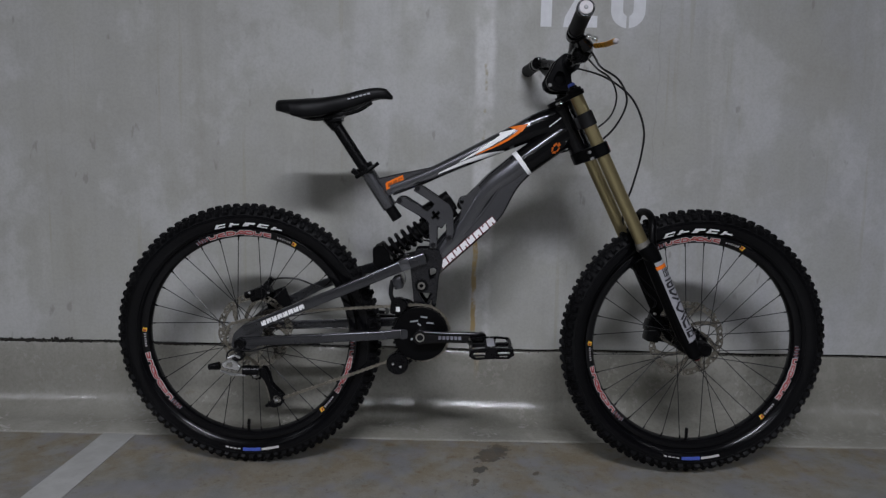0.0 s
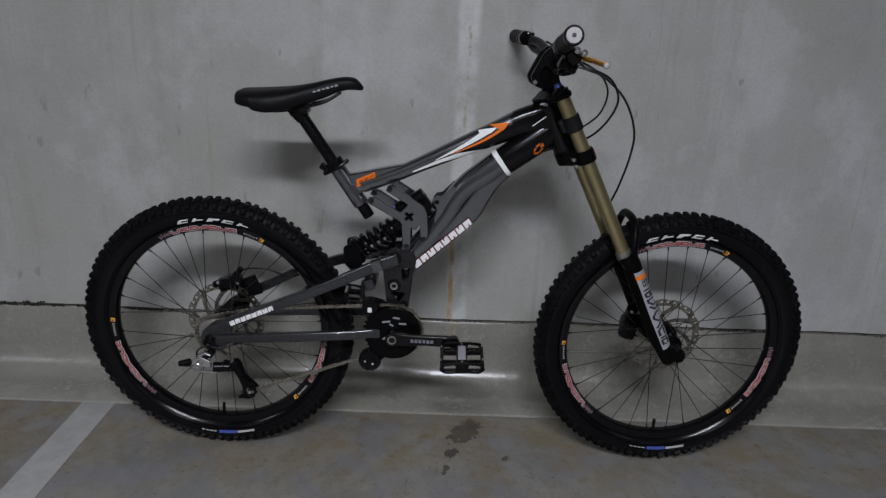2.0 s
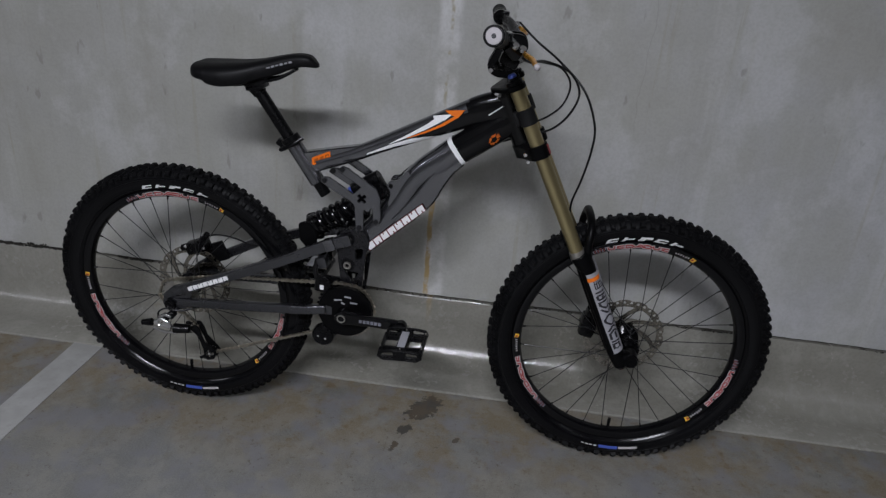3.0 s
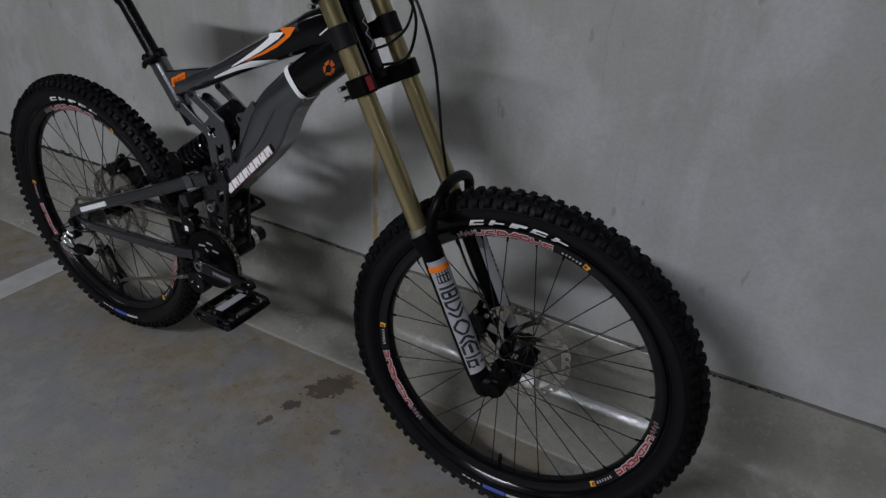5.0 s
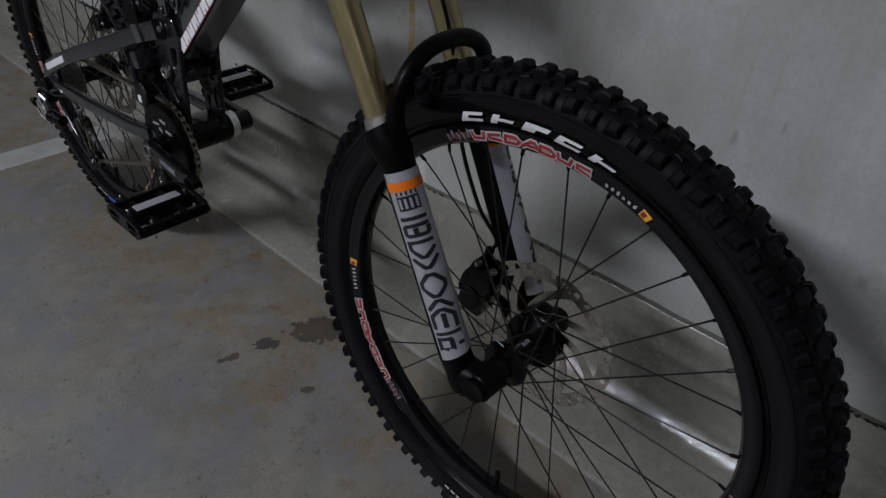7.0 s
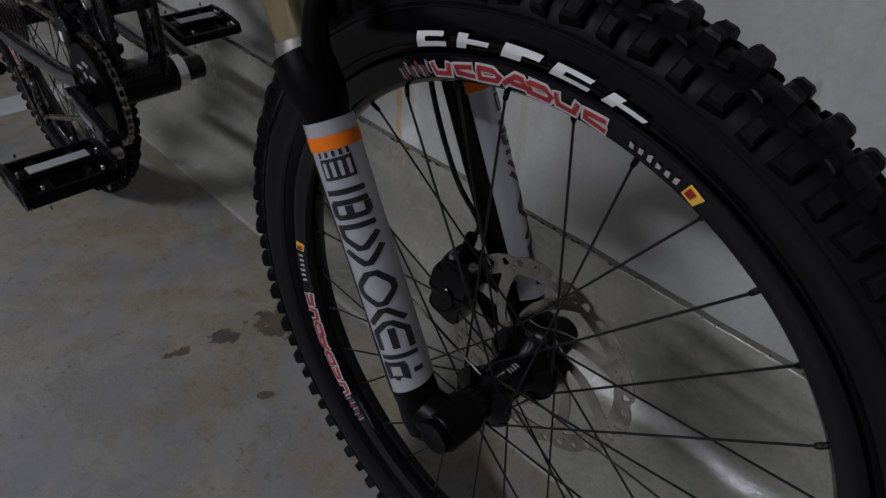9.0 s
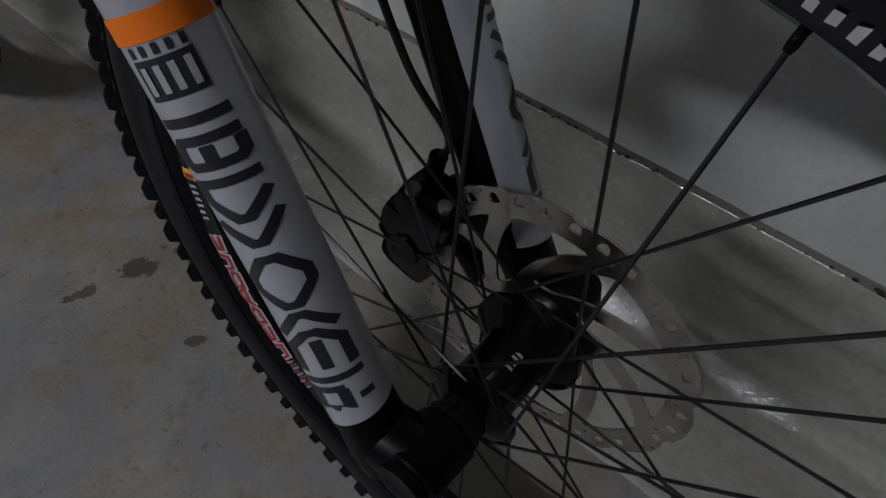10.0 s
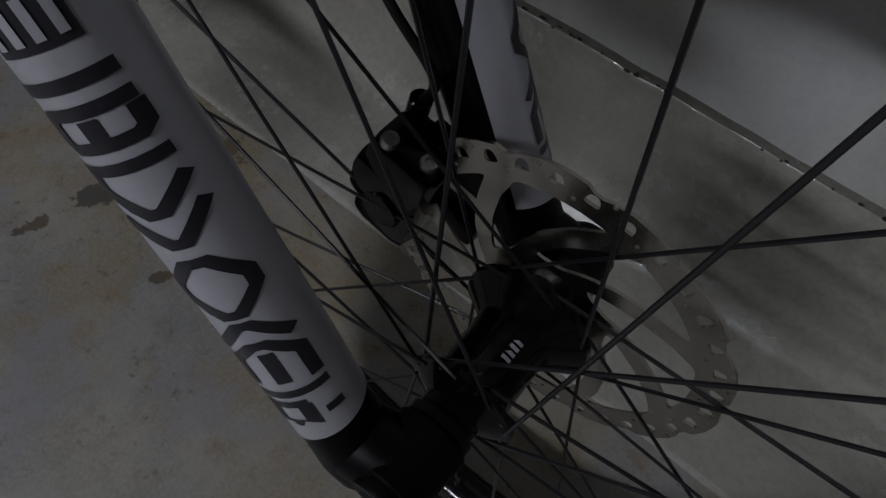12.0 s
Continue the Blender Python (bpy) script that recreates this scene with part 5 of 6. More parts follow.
# seat tube, gusset
ST0, ST1 = Vector((0.303, 0, 0.792)), Vector((0.369, 0, 0.692))
bm = bmesh.new()
cyl(bm, ST0, ST1, 0.0192, None, 28)
part("seat_tube", bm, GREY, frame_body, "graphite seat tube")
bm = bmesh.new()
plate(bm, rounded([(0.318, 0.770), (0.342, 0.767), (0.397, 0.780), (0.486, 0.7995), (0.455, 0.770), (0.362, 0.722)], 0.004), [], -0.0125, 0.0125, 0.003)
part("seat_gusset", bm, GREY, frame_body, "graphite gusset plate behind the seat tube")
bm = bmesh.new()
plate(bm, rounded([(0.3580, 0.7555), (0.4025, 0.7765), (0.4040, 0.7585), (0.3600, 0.7370)], 0.0035), [], -0.0139, -0.012)
part("frame_sticker", bm, ORANGE, frame_body, "orange sticker with dark bars")
bm = bmesh.new()
for k in range(3):
    x, z = 0.3650 + 0.0130 * k, 0.7435 + 0.0062 * k
    plate(bm, rounded([(x, z), (x + 0.0095, z + 0.0045), (x + 0.0090, z + 0.0140), (x - 0.0008, z + 0.0095)], 0.001, 1), [[(x + 0.0026, z + 0.0040), (x + 0.0098 - 0.0005 * (k == 2), z + 0.0070), (x + 0.0094 - 0.0030 * (k == 2), z + 0.0105), (x + 0.0020, z + 0.0078)]] if k == 2 else [], -0.0143, -0.0138)
part("sticker_print", bm, BURNT, frame_body, "dark bars on the orange sticker")

for pts in ([(0.362, 0.722), (0.400, 0.7425), (0.440, 0.7640), (0.484, 0.7975)], [(0.318, 0.770), (0.338, 0.748), (0.362, 0.722)]):
    bm = bmesh.new()
    for s in (-1, 1):
        sweep(bm, curve([(x, s * 0.0135, z) for x, z in pts], 6), 0.0024, 8)
    part("weld_bead", bm, GREY, frame_body, "weld bead along the gusset")

# flashes on the top tube
tp = body_place(TT, 2.5)
FINE_TT = finer(TT, 12)


def on_tube(x, z):
    """Run and height on the top tube of the point (x, z) of its flank."""
    best = None
    for k, (a, b) in enumerate(zip(FINE_TT, FINE_TT[1:])):
        d = Vector((b[0] - a[0], b[1] - a[1]))
        t = Vector((x - a[0], z - a[1])).dot(d) / d.length_squared
        miss = abs(t - 0.5)
        if best is None or miss < best[0]:
            up = Vector((-d.y, d.x)).normalized()
            best = (miss, (k + t) / (len(FINE_TT) - 1), Vector((x - a[0], z - a[1])).dot(up) / a[2])
    return best[1], max(-0.97, min(0.97, best[2]))


FLASHES = ((WHITE, [(0.545, 0.8110), (0.590, 0.8340), (0.627, 0.8545), (0.664, 0.8780)], [(0.545, 0.8130), (0.586, 0.8385), (0.627, 0.8655), (0.648, 0.8830)], [(0.640, 0.8850), (0.684, 0.8950), (0.668, 0.8795), (0.646, 0.8770)]),
           (WHITE, [(0.492, 0.7795), (0.557, 0.8065), (0.606, 0.8215), (0.656, 0.8345)], [(0.492, 0.7830), (0.545, 0.8095), (0.595, 0.8300), (0.656, 0.8420)], None),
           (ORANGE, [(0.585, 0.8290), (0.630, 0.8480), (0.666, 0.8670), (0.698, 0.8900)], [(0.585, 0.8305), (0.627, 0.8515), (0.662, 0.8715), (0.690, 0.8925)], [(0.664, 0.9020), (0.712, 0.9075), (0.698, 0.8890), (0.684, 0.8925)]))
for mt, low, high, tip in FLASHES:
    bm = bmesh.new()
    quads = [(low[k], low[k + 1], high[k + 1], high[k]) for k in range(3)] + ([tip] if tip else [])
    for q in quads:
        patch(bm, tuple(on_tube(*p) for p in q), tp, 10, 5, 0.0008 if mt is WHITE else 0.0012)
    part("tube_flash", bm, mt, frame_body, "white flash on the top tube" if mt is WHITE else "orange arrow on the top tube")
dp = body_place(DT, 2.3)
V = lambda x: run_of(DT, x)
EMB = (0.773, 0.45)
bm = bmesh.new()
for k in range(5):
    a = 2 * math.pi * k / 5 + 0.4
    ring_at = lambda t, q: (V(EMB[0] + 0.013 * q * math.cos(t) - 0.004 * q * math.sin(t)), EMB[1] + 0.34 * q * math.sin(t))
    patch(bm, (ring_at(a, 0.55), ring_at(a + 0.1, 1.0), ring_at(a + 1.0, 1.0), ring_at(a + 1.1, 0.55)), dp, 5, 4, 0.001)
part("tube_emblem", bm, BURNT, frame_body, "round orange swirl emblem on the down tube")
bm = bmesh.new()
patch(bm, tuple(on_tube(*p) for p in ((0.765, 0.9005), (0.794, 0.9235), (0.793, 0.9255), (0.764, 0.9030))), tp, 6, 3, 0.001)
part("tube_streak", bm, WHITE, frame_body, "thin white streak on the black tube")

# name panel on the down tube: plain white blocks over a red edge
def block_row(a, b, up, count, y, parent, label, slant=0.25, edge=False):
    """A row of plain blocks between two points in the plane y."""
    a, b, up = Vector(a), Vector(b), Vector(up)
    d = (b - a) / count
    bm = bmesh.new()
    for k in range(count):
        o = a + d * (k + 0.08)
        w = d * 0.84
        sl = d * slant
        q = [o, o + w, o + w + up + sl * 0.3, o + up + sl * 0.3]
        cut = (0.30, 0.55, 0.45, 0.62, 0.36, 0.50, 0.42, 0.58)[k % 8]
        at = lambda u, v: tuple(o + w * u + (up + sl * 0.3) * v)
        if k % 2:
            loop = [at(0, 0), at(cut - 0.09, 0), at(cut - 0.09, 0.34), at(cut + 0.09, 0.34), at(cut + 0.09, 0), at(1, 0), at(1, 1), at(0, 1)]
        else:
            loop = [at(0, 0), at(1, 0), at(1, 1), at(cut + 0.09, 1), at(cut + 0.09, 0.66), at(cut - 0.09, 0.66), at(cut - 0.09, 1), at(0, 1)]
        plate(bm, rounded(loop, 0.0013, 2), [], y - 0.0010, y + 0.0004)
        if edge:
            nf = len(bm.faces)
            mid = (q[0] + q[2]) / 2
            plate(bm, [tuple(v + (v - mid).normalized() * 0.0020) for v in q], [], y - 0.0004, y + 0.0008)
            bm.faces.ensure_lookup_table()
            for f in bm.faces[nf:]:
                f.material_index = 1
    return part("name_panel", bm, [WHITE, DULLRED], parent, label)


block_row((0.5070, 0.5410), (0.6400, 0.6640), (-0.0108, 0.0122), 8, -0.0296, frame_body, "white blocks with red edges on the down tube", edge=True)

# bottom bracket bridge
bm = bmesh.new()
for s in (-1, 1):
    plate(bm, rounded([(0.424, 0.548), (0.438, 0.590), (0.496, 0.592), (0.508, 0.562), (0.498, 0.520), (0.492, 0.450), (0.484, 0.385), (0.436, 0.385), (0.436, 0.440), (0.430, 0.500)], 0.008),
          [rounded([(0.446, 0.478), (0.482, 0.478), (0.466, 0.448)], 0.004, 2), rounded([(0.448, 0.440), (0.458, 0.440), (0.452, 0.412)], 0.003, 2), rounded([(0.480, 0.462), (0.472, 0.436), (0.482, 0.420)], 0.003, 2), rounded([(0.472, 0.540), (0.492, 0.545), (0.488, 0.518), (0.474, 0.512)], 0.004, 2)], s * 0.031 - 0.004, s * 0.031 + 0.004, 0.0015)
box(bm, (0.470, 0, 0.560), (0.05, 0.056, 0.030), Matrix.Rotation(radians(10), 4, "Y"), 0.004)
box(bm, (0.466, 0, 0.492), (0.04, 0.056, 0.016), None, 0.004)
box(bm, (0.464, 0, 0.400), (0.036, 0.056, 0.016), None, 0.004)
part("bracket_bridge", bm, FORGED, frame_body, "dark forged bridge above the bottom bracket")
bm = bmesh.new()
cyl(bm, (0.455, -0.046, 0.377), (0.455, 0.050, 0.377), 0.026, None, 32)
part("bottom_bracket", bm, BLACK, frame_body, "black bottom bracket shell")
bm = bmesh.new()
cyl(bm, (0.455, 0.050, 0.377), (0.455, 0.066, 0.377), 0.0235, None, 32)
part("bearing_cup", bm, CHROME, frame_body, "silver bearing cup")
for x, z in ((0.454, 0.566), (0.454, 0.497)):
    bm = bmesh.new()
    lathe(bm, [(0.0052, -0.030), (0.0052, -0.0425), (0.0062, -0.0435), (0.0090, -0.0435), (0.0098, -0.0420), (0.0098, -0.030)], 24, (x, 0, z), closed=True)
    part("pivot_bolt", bm, STEEL, frame_body, "steel pivot bolt")
    bm = bmesh.new()
    cyl(bm, (x, -0.038, z), (x, 0.038, z), 0.0165, None, 24)
    part("pivot_sleeve", bm, BLACK, frame_body)
# shock mount lugs on the down tube
bm = bmesh.new()
for s in (-1, 1):
    plate(bm, rounded([(0.542, 0.712), (0.550, 0.724), (0.564, 0.726), (0.592, 0.756), (0.600, 0.742), (0.582, 0.700), (0.556, 0.644), (0.546, 0.664), (0.552, 0.694)], 0.004), [circle(0.552, 0.711, 0.005, 10)], s * 0.022 - 0.003, s * 0.022 + 0.003, 0.001)
part("shock_mount", bm, GREY, frame_body, "graphite shock mount lugs")

# saddle and post
P0, P1 = Vector((0.224, 0, 0.908)), Vector((0.3885, 0, 0.662))
bm = bmesh.new()
cyl(bm, P0, P1, 0.0142, None, 28)
post = part("seat_post", bm, BLACK, bike, "black seat post")
bm = bmesh.new()
cyl(bm, P0 + Vector((-0.012, 0, 0.012)), P0 + Vector((0.010, 0, -0.016)), 0.0195, 0.0165, 24)
box(bm, P0 + Vector((0.004, 0, 0.012)), (0.050, 0.052, 0.014), Matrix.Rotation(radians(-12), 4, "Y"), 0.004)
box(bm, P0 + Vector((0.003, 0, 0.001)), (0.042, 0.046, 0.012), Matrix.Rotation(radians(-12), 4, "Y"), 0.004)
part("post_head", bm, BLACK, post, "black saddle clamp")
d = (ST1 - ST0).normalized()
bm = bmesh.new()
cyl(bm, ST0 - d * 0.006, ST0 + d * 0.012, 0.0225, None, 28)
box(bm, ST0 + Vector((-0.022, 0, -0.012)), (0.022, 0.020, 0.015), Matrix.Rotation(radians(32), 4, "Y"), 0.003)
clampo = part("seat_clamp", bm, BLACK, bike, "black quick release seat clamp")
bm = bmesh.new()
sweep(bm, curve([(0.284, -0.016, 0.768), (0.304, -0.028, 0.780), (0.324, -0.028, 0.792), (0.340, -0.020, 0.804)], 5), [0.0055] * 11 + [0.0048] * 5, 10)
part("clamp_lever", bm, BLACK, clampo)

SAD = [(0.085, 0.9355, 0.0105, 0.030), (0.091, 0.9365, 0.0185, 0.048), (0.105, 0.9350, 0.0220, 0.060), (0.124, 0.9335, 0.0245, 0.066), (0.134, 0.9295, 0.0295, 0.067), (0.165, 0.9283, 0.0333, 0.066), (0.208, 0.9345, 0.0315, 0.054), (0.250, 0.9467, 0.0272, 0.038), (0.285, 0.9585, 0.0245, 0.030), (0.305, 0.9663, 0.0213, 0.026), (0.318, 0.9708, 0.0192, 0.024), (0.338, 0.9748, 0.0168, 0.022), (0.356, 0.9743, 0.0143, 0.018), (0.368, 0.9695, 0.0080, 0.012), (0.373, 0.9680, 0.0040, 0.006)]
bm = bmesh.new()
rings = []
for x, zc, hh, hw in finer(SAD, 5):
    ring = []
    for k in range(28):
        a = 2 * math.pi * k / 28
        ca, sa = math.cos(a), math.sin(a)
        z = zc + hh * math.copysign(abs(sa) ** 0.7, sa)
        y = hw * math.copysign(abs(ca) ** 0.75, ca)
        if sa > 0:
            z -= 0.10 * hh * max(0, 1 - (y / (0.35 * hw)) ** 2)
        else:
            z += hh * 0.7 * (1 - (y / hw) ** 2) * min(1, hw / 0.045)
        ring.append(bm.verts.new((x, y, z)))
    rings.append(ring)
skin(bm, rings)
saddle = part("saddle", bm, SADDLE, bike, "black padded saddle")
bm = bmesh.new()
for s in (-1, 1):
    sweep(bm, curve([(0.120, s * 0.030, 0.924), (0.160, s * 0.024, 0.912), (0.200, s * 0.022, 0.914), (0.280, s * 0.021, 0.933), (0.320, s * 0.012, 0.955)], 5), 0.0036, 8)
part("saddle_rail", bm, BLACK, saddle, "black saddle rails")
bm = bmesh.new()
for k in range(6):
    x = 0.268 + 0.0095 * k
    z = 0.957 + 0.30 * (x - 0.268)
    y = -(0.0352 - (x - 0.268) * 0.20)
    box(bm, (x, y - 0.0006, z + 0.003), (0.0066, 0.0016, 0.0028 + 0.0014 * (k % 2)), Matrix.Rotation(radians(-14), 4, "Y") @ Matrix.Rotation(radians(9), 4, "Z"))
part("saddle_marking", bm, SILVER, saddle, "small grey marking on the saddle")

# ---- rear suspension ----
LINK = [(0.385, 0.7085), (0.392, 0.7210), (0.409, 0.7215), (0.437, 0.7040), (0.466, 0.6865), (0.484, 0.7055), (0.429, 0.7385), (0.443, 0.7510), (0.452, 0.7490), (0.507, 0.7140), (0.522, 0.7055), (0.531, 0.6845), (0.534, 0.6340), (0.529, 0.6120), (0.515, 0.6120), (0.513, 0.6590), (0.503, 0.6430), (0.492, 0.6500), (0.492, 0.5940), (0.473, 0.5920), (0.469, 0.6570), (0.463, 0.6650), (0.447, 0.6740)]
CROSS = []
for k in range(4):
    t = math.pi / 2 * k + 0.75
    CROSS += [(0.487 + 0.0118 * math.cos(t - 0.24), 0.677 + 0.0118 * math.sin(t - 0.24)), (0.487 + 0.0118 * math.cos(t + 0.24), 0.677 + 0.0118 * math.sin(t + 0.24)), (0.487 + 0.0042 * math.cos(t + math.pi / 4), 0.677 + 0.0042 * math.sin(t + math.pi / 4))]
for s in (-1, 1):
    bm = bmesh.new()
    plate(bm, rounded(LINK, 0.004), [CROSS], s * 0.036 - 0.0035, s * 0.036 + 0.0035, 0.0015)
    lk = part("rocker_link", bm, GREY, bike, "graphite suspension link plate")
    for x, z in ((0.397, 0.713), (0.440, 0.744), (0.482, 0.602), (0.522, 0.622)):
        bm = bmesh.new()
        cyl(bm, (x, s * 0.030, z), (x, s * 0.0425, z), 0.0066, None, 14)
        part("link_bolt", bm, FORGED, lk)

E0, E1 = Vector((0.343, 0, 0.566)), Vector((0.552, 0, 0.703))
sd = (E1 - E0).normalized()
bm = bmesh.new()
cyl(bm, E0 + sd * 0.012, E0 + sd * 0.175, 0.009, None, 20)
cyl(bm, E0 + sd * 0.105, E1 - sd * 0.02, 0.019, None, 28)
for p in (E0, E1):
    cyl(bm, p - Vector((0, 0.022, 0)), p + Vector((0, 0.022, 0)), 0.012, None, 20)
shock = part("shock_absorber", bm, BLACK, bike, "black coil shock absorber")
bm = bmesh.new()
su = Vector((0, 1, 0))
sv = sd.cross(su)
turns, L0, L1 = 6.2, 0.022, 0.140
hel = []
for k in range(int(turns * 18) + 1):
    a = 2 * math.pi * k / 18
    hel.append(E0 + sd * (L0 + (L1 - L0) * k / (turns * 18)) + su * (0.0245 * math.cos(a)) + sv * (0.0245 * math.sin(a)))
sweep(bm, hel, 0.0056, 8)
part("coil_spring", bm, GLOSS, shock, "glossy black coil spring")
for q in (0.014, 0.142):
    bm = bmesh.new()
    cyl(bm, E0 + sd * q, E0 + sd * (q + 0.010), 0.029, None, 28)
    part("spring_plate", bm, BLACK, shock)
bm = bmesh.new()
off = Vector((-sd.z, 0, sd.x)) * 0.034
cyl(bm, E0 + sd * 0.160 + off, E0 + sd * 0.235 + off, 0.0175, None, 24)
box(bm, E0 + sd * 0.222 + off * 0.5, (0.03, 0.028, 0.04), Matrix.Rotation(radians(-33), 4, "Y"), 0.005)
part("reservoir", bm, BLACK, shock, "black shock reservoir")
bm = bmesh.new()
cyl(bm, E0 + sd * 0.150 + off, E0 + sd * 0.160 + off, 0.0125, None, 16)
part("adjuster", bm, BLUE, shock, "blue adjuster knob")
for s in (-1, 1):
    bm = bmesh.new()
    plate(bm, rounded([(0.328, 0.592), (0.352, 0.600), (0.372, 0.580), (0.376, 0.530), (0.352, 0.525), (0.330, 0.548)], 0.008), [], s * 0.030 - 0.003, s * 0.030 + 0.003, 0.001)
    part("shock_yoke", bm, CAST, bike, "black yoke plate at the shock's rear eye")

# swingarm
bm = bmesh.new()
UP = [(0.462, 0.569, 0.0150, 0.0090, 0.040), (0.405, 0.549, 0.0140, 0.0090, 0.047), (0.300, 0.505, 0.0130, 0.0090, 0.070), (0.175, 0.4545, 0.0128, 0.0085, 0.087), (0.050, 0.3985, 0.0132, 0.0080, 0.082), (0.012, 0.379, 0.0140, 0.0070, 0.076)]
LOW = [(0.405, 0.378, 0.0115, 0.0085, 0.062), (0.360, 0.3745, 0.0115, 0.0085, 0.070), (0.200, 0.3645, 0.0115, 0.0085, 0.078), (0.040, 0.3545, 0.0115, 0.0080, 0.080), (0.010, 0.352, 0.0115, 0.0075, 0.078)]
for s in (-1, 1):
    lift = 0.0 if s < 0 else 0.016
    loft(bm, [(x, z + lift * min(1, max(0, (0.45 - x) * 6)) * min(1, x * 8), h, w, s * y) for x, z, h, w, y in UP], 20, 6.0)
    loft(bm, [(x, z, h, w, s * y) for x, z, h, w, y in LOW], 20, 6.0)
    plate(bm, rounded([(-0.022, 0.342), (-0.016, 0.372), (0.012, 0.398), (0.055, 0.412), (0.060, 0.385), (0.045, 0.338), (0.010, 0.326), (-0.010, 0.322)], 0.008), [], s * 0.078 - 0.0045, s * 0.078 + 0.0045, 0.001)
box(bm, (0.395, 0, 0.505), (0.024, 0.125, 0.030), Matrix.Rotation(radians(-15), 4, "Y"), 0.006)
box(bm, (0.410, 0, 0.376), (0.030, 0.130, 0.028), None, 0.006)
swing = part("swingarm", bm, STAY, bike, "graphite rear swingarm", 30)
for s in (-1, 1):
    bm = bmesh.new()
    box(bm, (0, 0, 0), (0.026, 0.020, 0.030), Matrix.Translation((0.412, s * 0.0475, 0.5525)) @ Matrix.Rotation(radians(-21), 4, "Y"), 0.003)
    part("stay_clamp", bm, GREY, swing, "grey clamp at the end of the stay")
block_row((0.0605, 0.3965), (0.169, 0.4445), (-0.0045, 0.0108), 8, -0.0958, swing, "white blocks on the stay")
for s in (-1, 1):
    bm = bmesh.new()
    lathe(bm, [(0.0, s * 0.094), (0.006, s * 0.094), (0.0085, s * 0.096), (0.013, s * 0.095), (0.014, s * 0.085), (0.009, s * 0.085), (0.009, s * 0.046), (0.0, s * 0.046)], 20, HUB_R)
    part("rear_axle", bm, BLACK, swing, "black rear axle end")
# chain guide plate between stays and bracket
bm = bmesh.new()
sweep(bm, curve([(0.382, -0.052, 0.512), (0.378, -0.058, 0.480), (0.388, -0.058, 0.452)], 5), 0.006, 10)
part("cable_guide", bm, HOSE, swing)

# rear brake
RC = Vector((0.018, 0.052, 0.452))
bm = bmesh.new()
rm = Matrix.Translation(RC) @ Matrix.Rotation(radians(-22), 4, "Y")
box(bm, (0, 0, 0), (0.062, 0.036, 0.034), rm, 0.007)
cyl(bm, rm @ Vector((0.004, -0.023, 0)), rm @ Vector((0.004, 0.023, 0)), 0.0155, None, 20)
cyl(bm, rm @ Vector((-0.040, -0.010, 0.008)), rm @ Vector((-0.012, -0.010, 0.008)), 0.0095, None, 16)
cyl(bm, rm @ Vector((0.02, -0.006, 0.012)), rm @ Vector((0.046, -0.006, 0.026)), 0.0085, None, 16)
box(bm, (0, 0, 0), (0.066, 0.012, 0.055), rm @ Matrix.Translation((0.03, 0.014, -0.035)), 0.004)
rcal = part("rear_brake_caliper", bm, BLACK, bike, "black rear disc brake caliper")
for q in ((-0.024, -0.02, 0.012), (0.024, -0.02, -0.006), (0.034, -0.012, 0.024)):
    bm = bmesh.new()
    cyl(bm, rm @ Vector(q), rm @ (Vector(q) + Vector((0, 0.012, 0))), 0.0042, None, 10)
    part("caliper_bolt", bm, CHROME, rcal)
hose("caliper_hose", [tuple(rm @ Vector((0.035, -0.006, 0.022))), (0.078, 0.045, 0.494), (0.120, 0.047, 0.491), (0.180, 0.060, 0.470), (0.215, 0.078, 0.492), (0.32, 0.075, 0.538), (0.42, 0.045, 0.60), (0.50, 0.034, 0.60)], 0.0024, bike, "black rear brake hose")

# ---- drivetrain ----
BB = Vector((0.455, 0, 0.377))
bm = bmesh.new()
teeth, loop = 36, []
for k in range(teeth * 4):
    a = 2 * math.pi * k / (teeth * 4)
    q = 0.0765 if k % 4 in (0, 1) else 0.0715
    loop.append((BB.x + q * math.cos(a), BB.z + q * math.sin(a)))
plate(bm, loop, [circle(BB.x, BB.z, 0.050, 32)], -0.0512, -0.0488)
cranks = part("chainring", bm, BLACK, bike, "black toothed chainring behind a guard disc", 30)
bm = bmesh.new()
prof = [(0.0, -0.066), (0.020, -0.066), (0.024, -0.0645), (0.052, -0.0635), (0.060, -0.0655), (0.0690, -0.0640), (0.0700, -0.0600), (0.0690, -0.0545), (0.040, -0.0540), (0.012, -0.0540)]
lathe(bm, prof, 72, BB)
part("guard_ring", bm, CAST, cranks, "glossy black chain guard disc")
bm = bmesh.new()
for dx, dz, w, t in ((-0.017, 0.034, 0.020, 0.15), (0.008, 0.045, 0.017, -0.1), (0.0235, 0.030, 0.018, -0.05), (-0.020, -0.011, 0.012, 0.6), (-0.004, 0.026, 0.010, -0.5)):
    box(bm, BB + Vector((dx, -0.0662, dz)), (w, 0.002, 0.0036), Matrix.Rotation(-t, 4, "Y"))
tagged(part("guard_marking", bm, SILVER, cranks, "small pale markings on the guard"), kind="stuff")


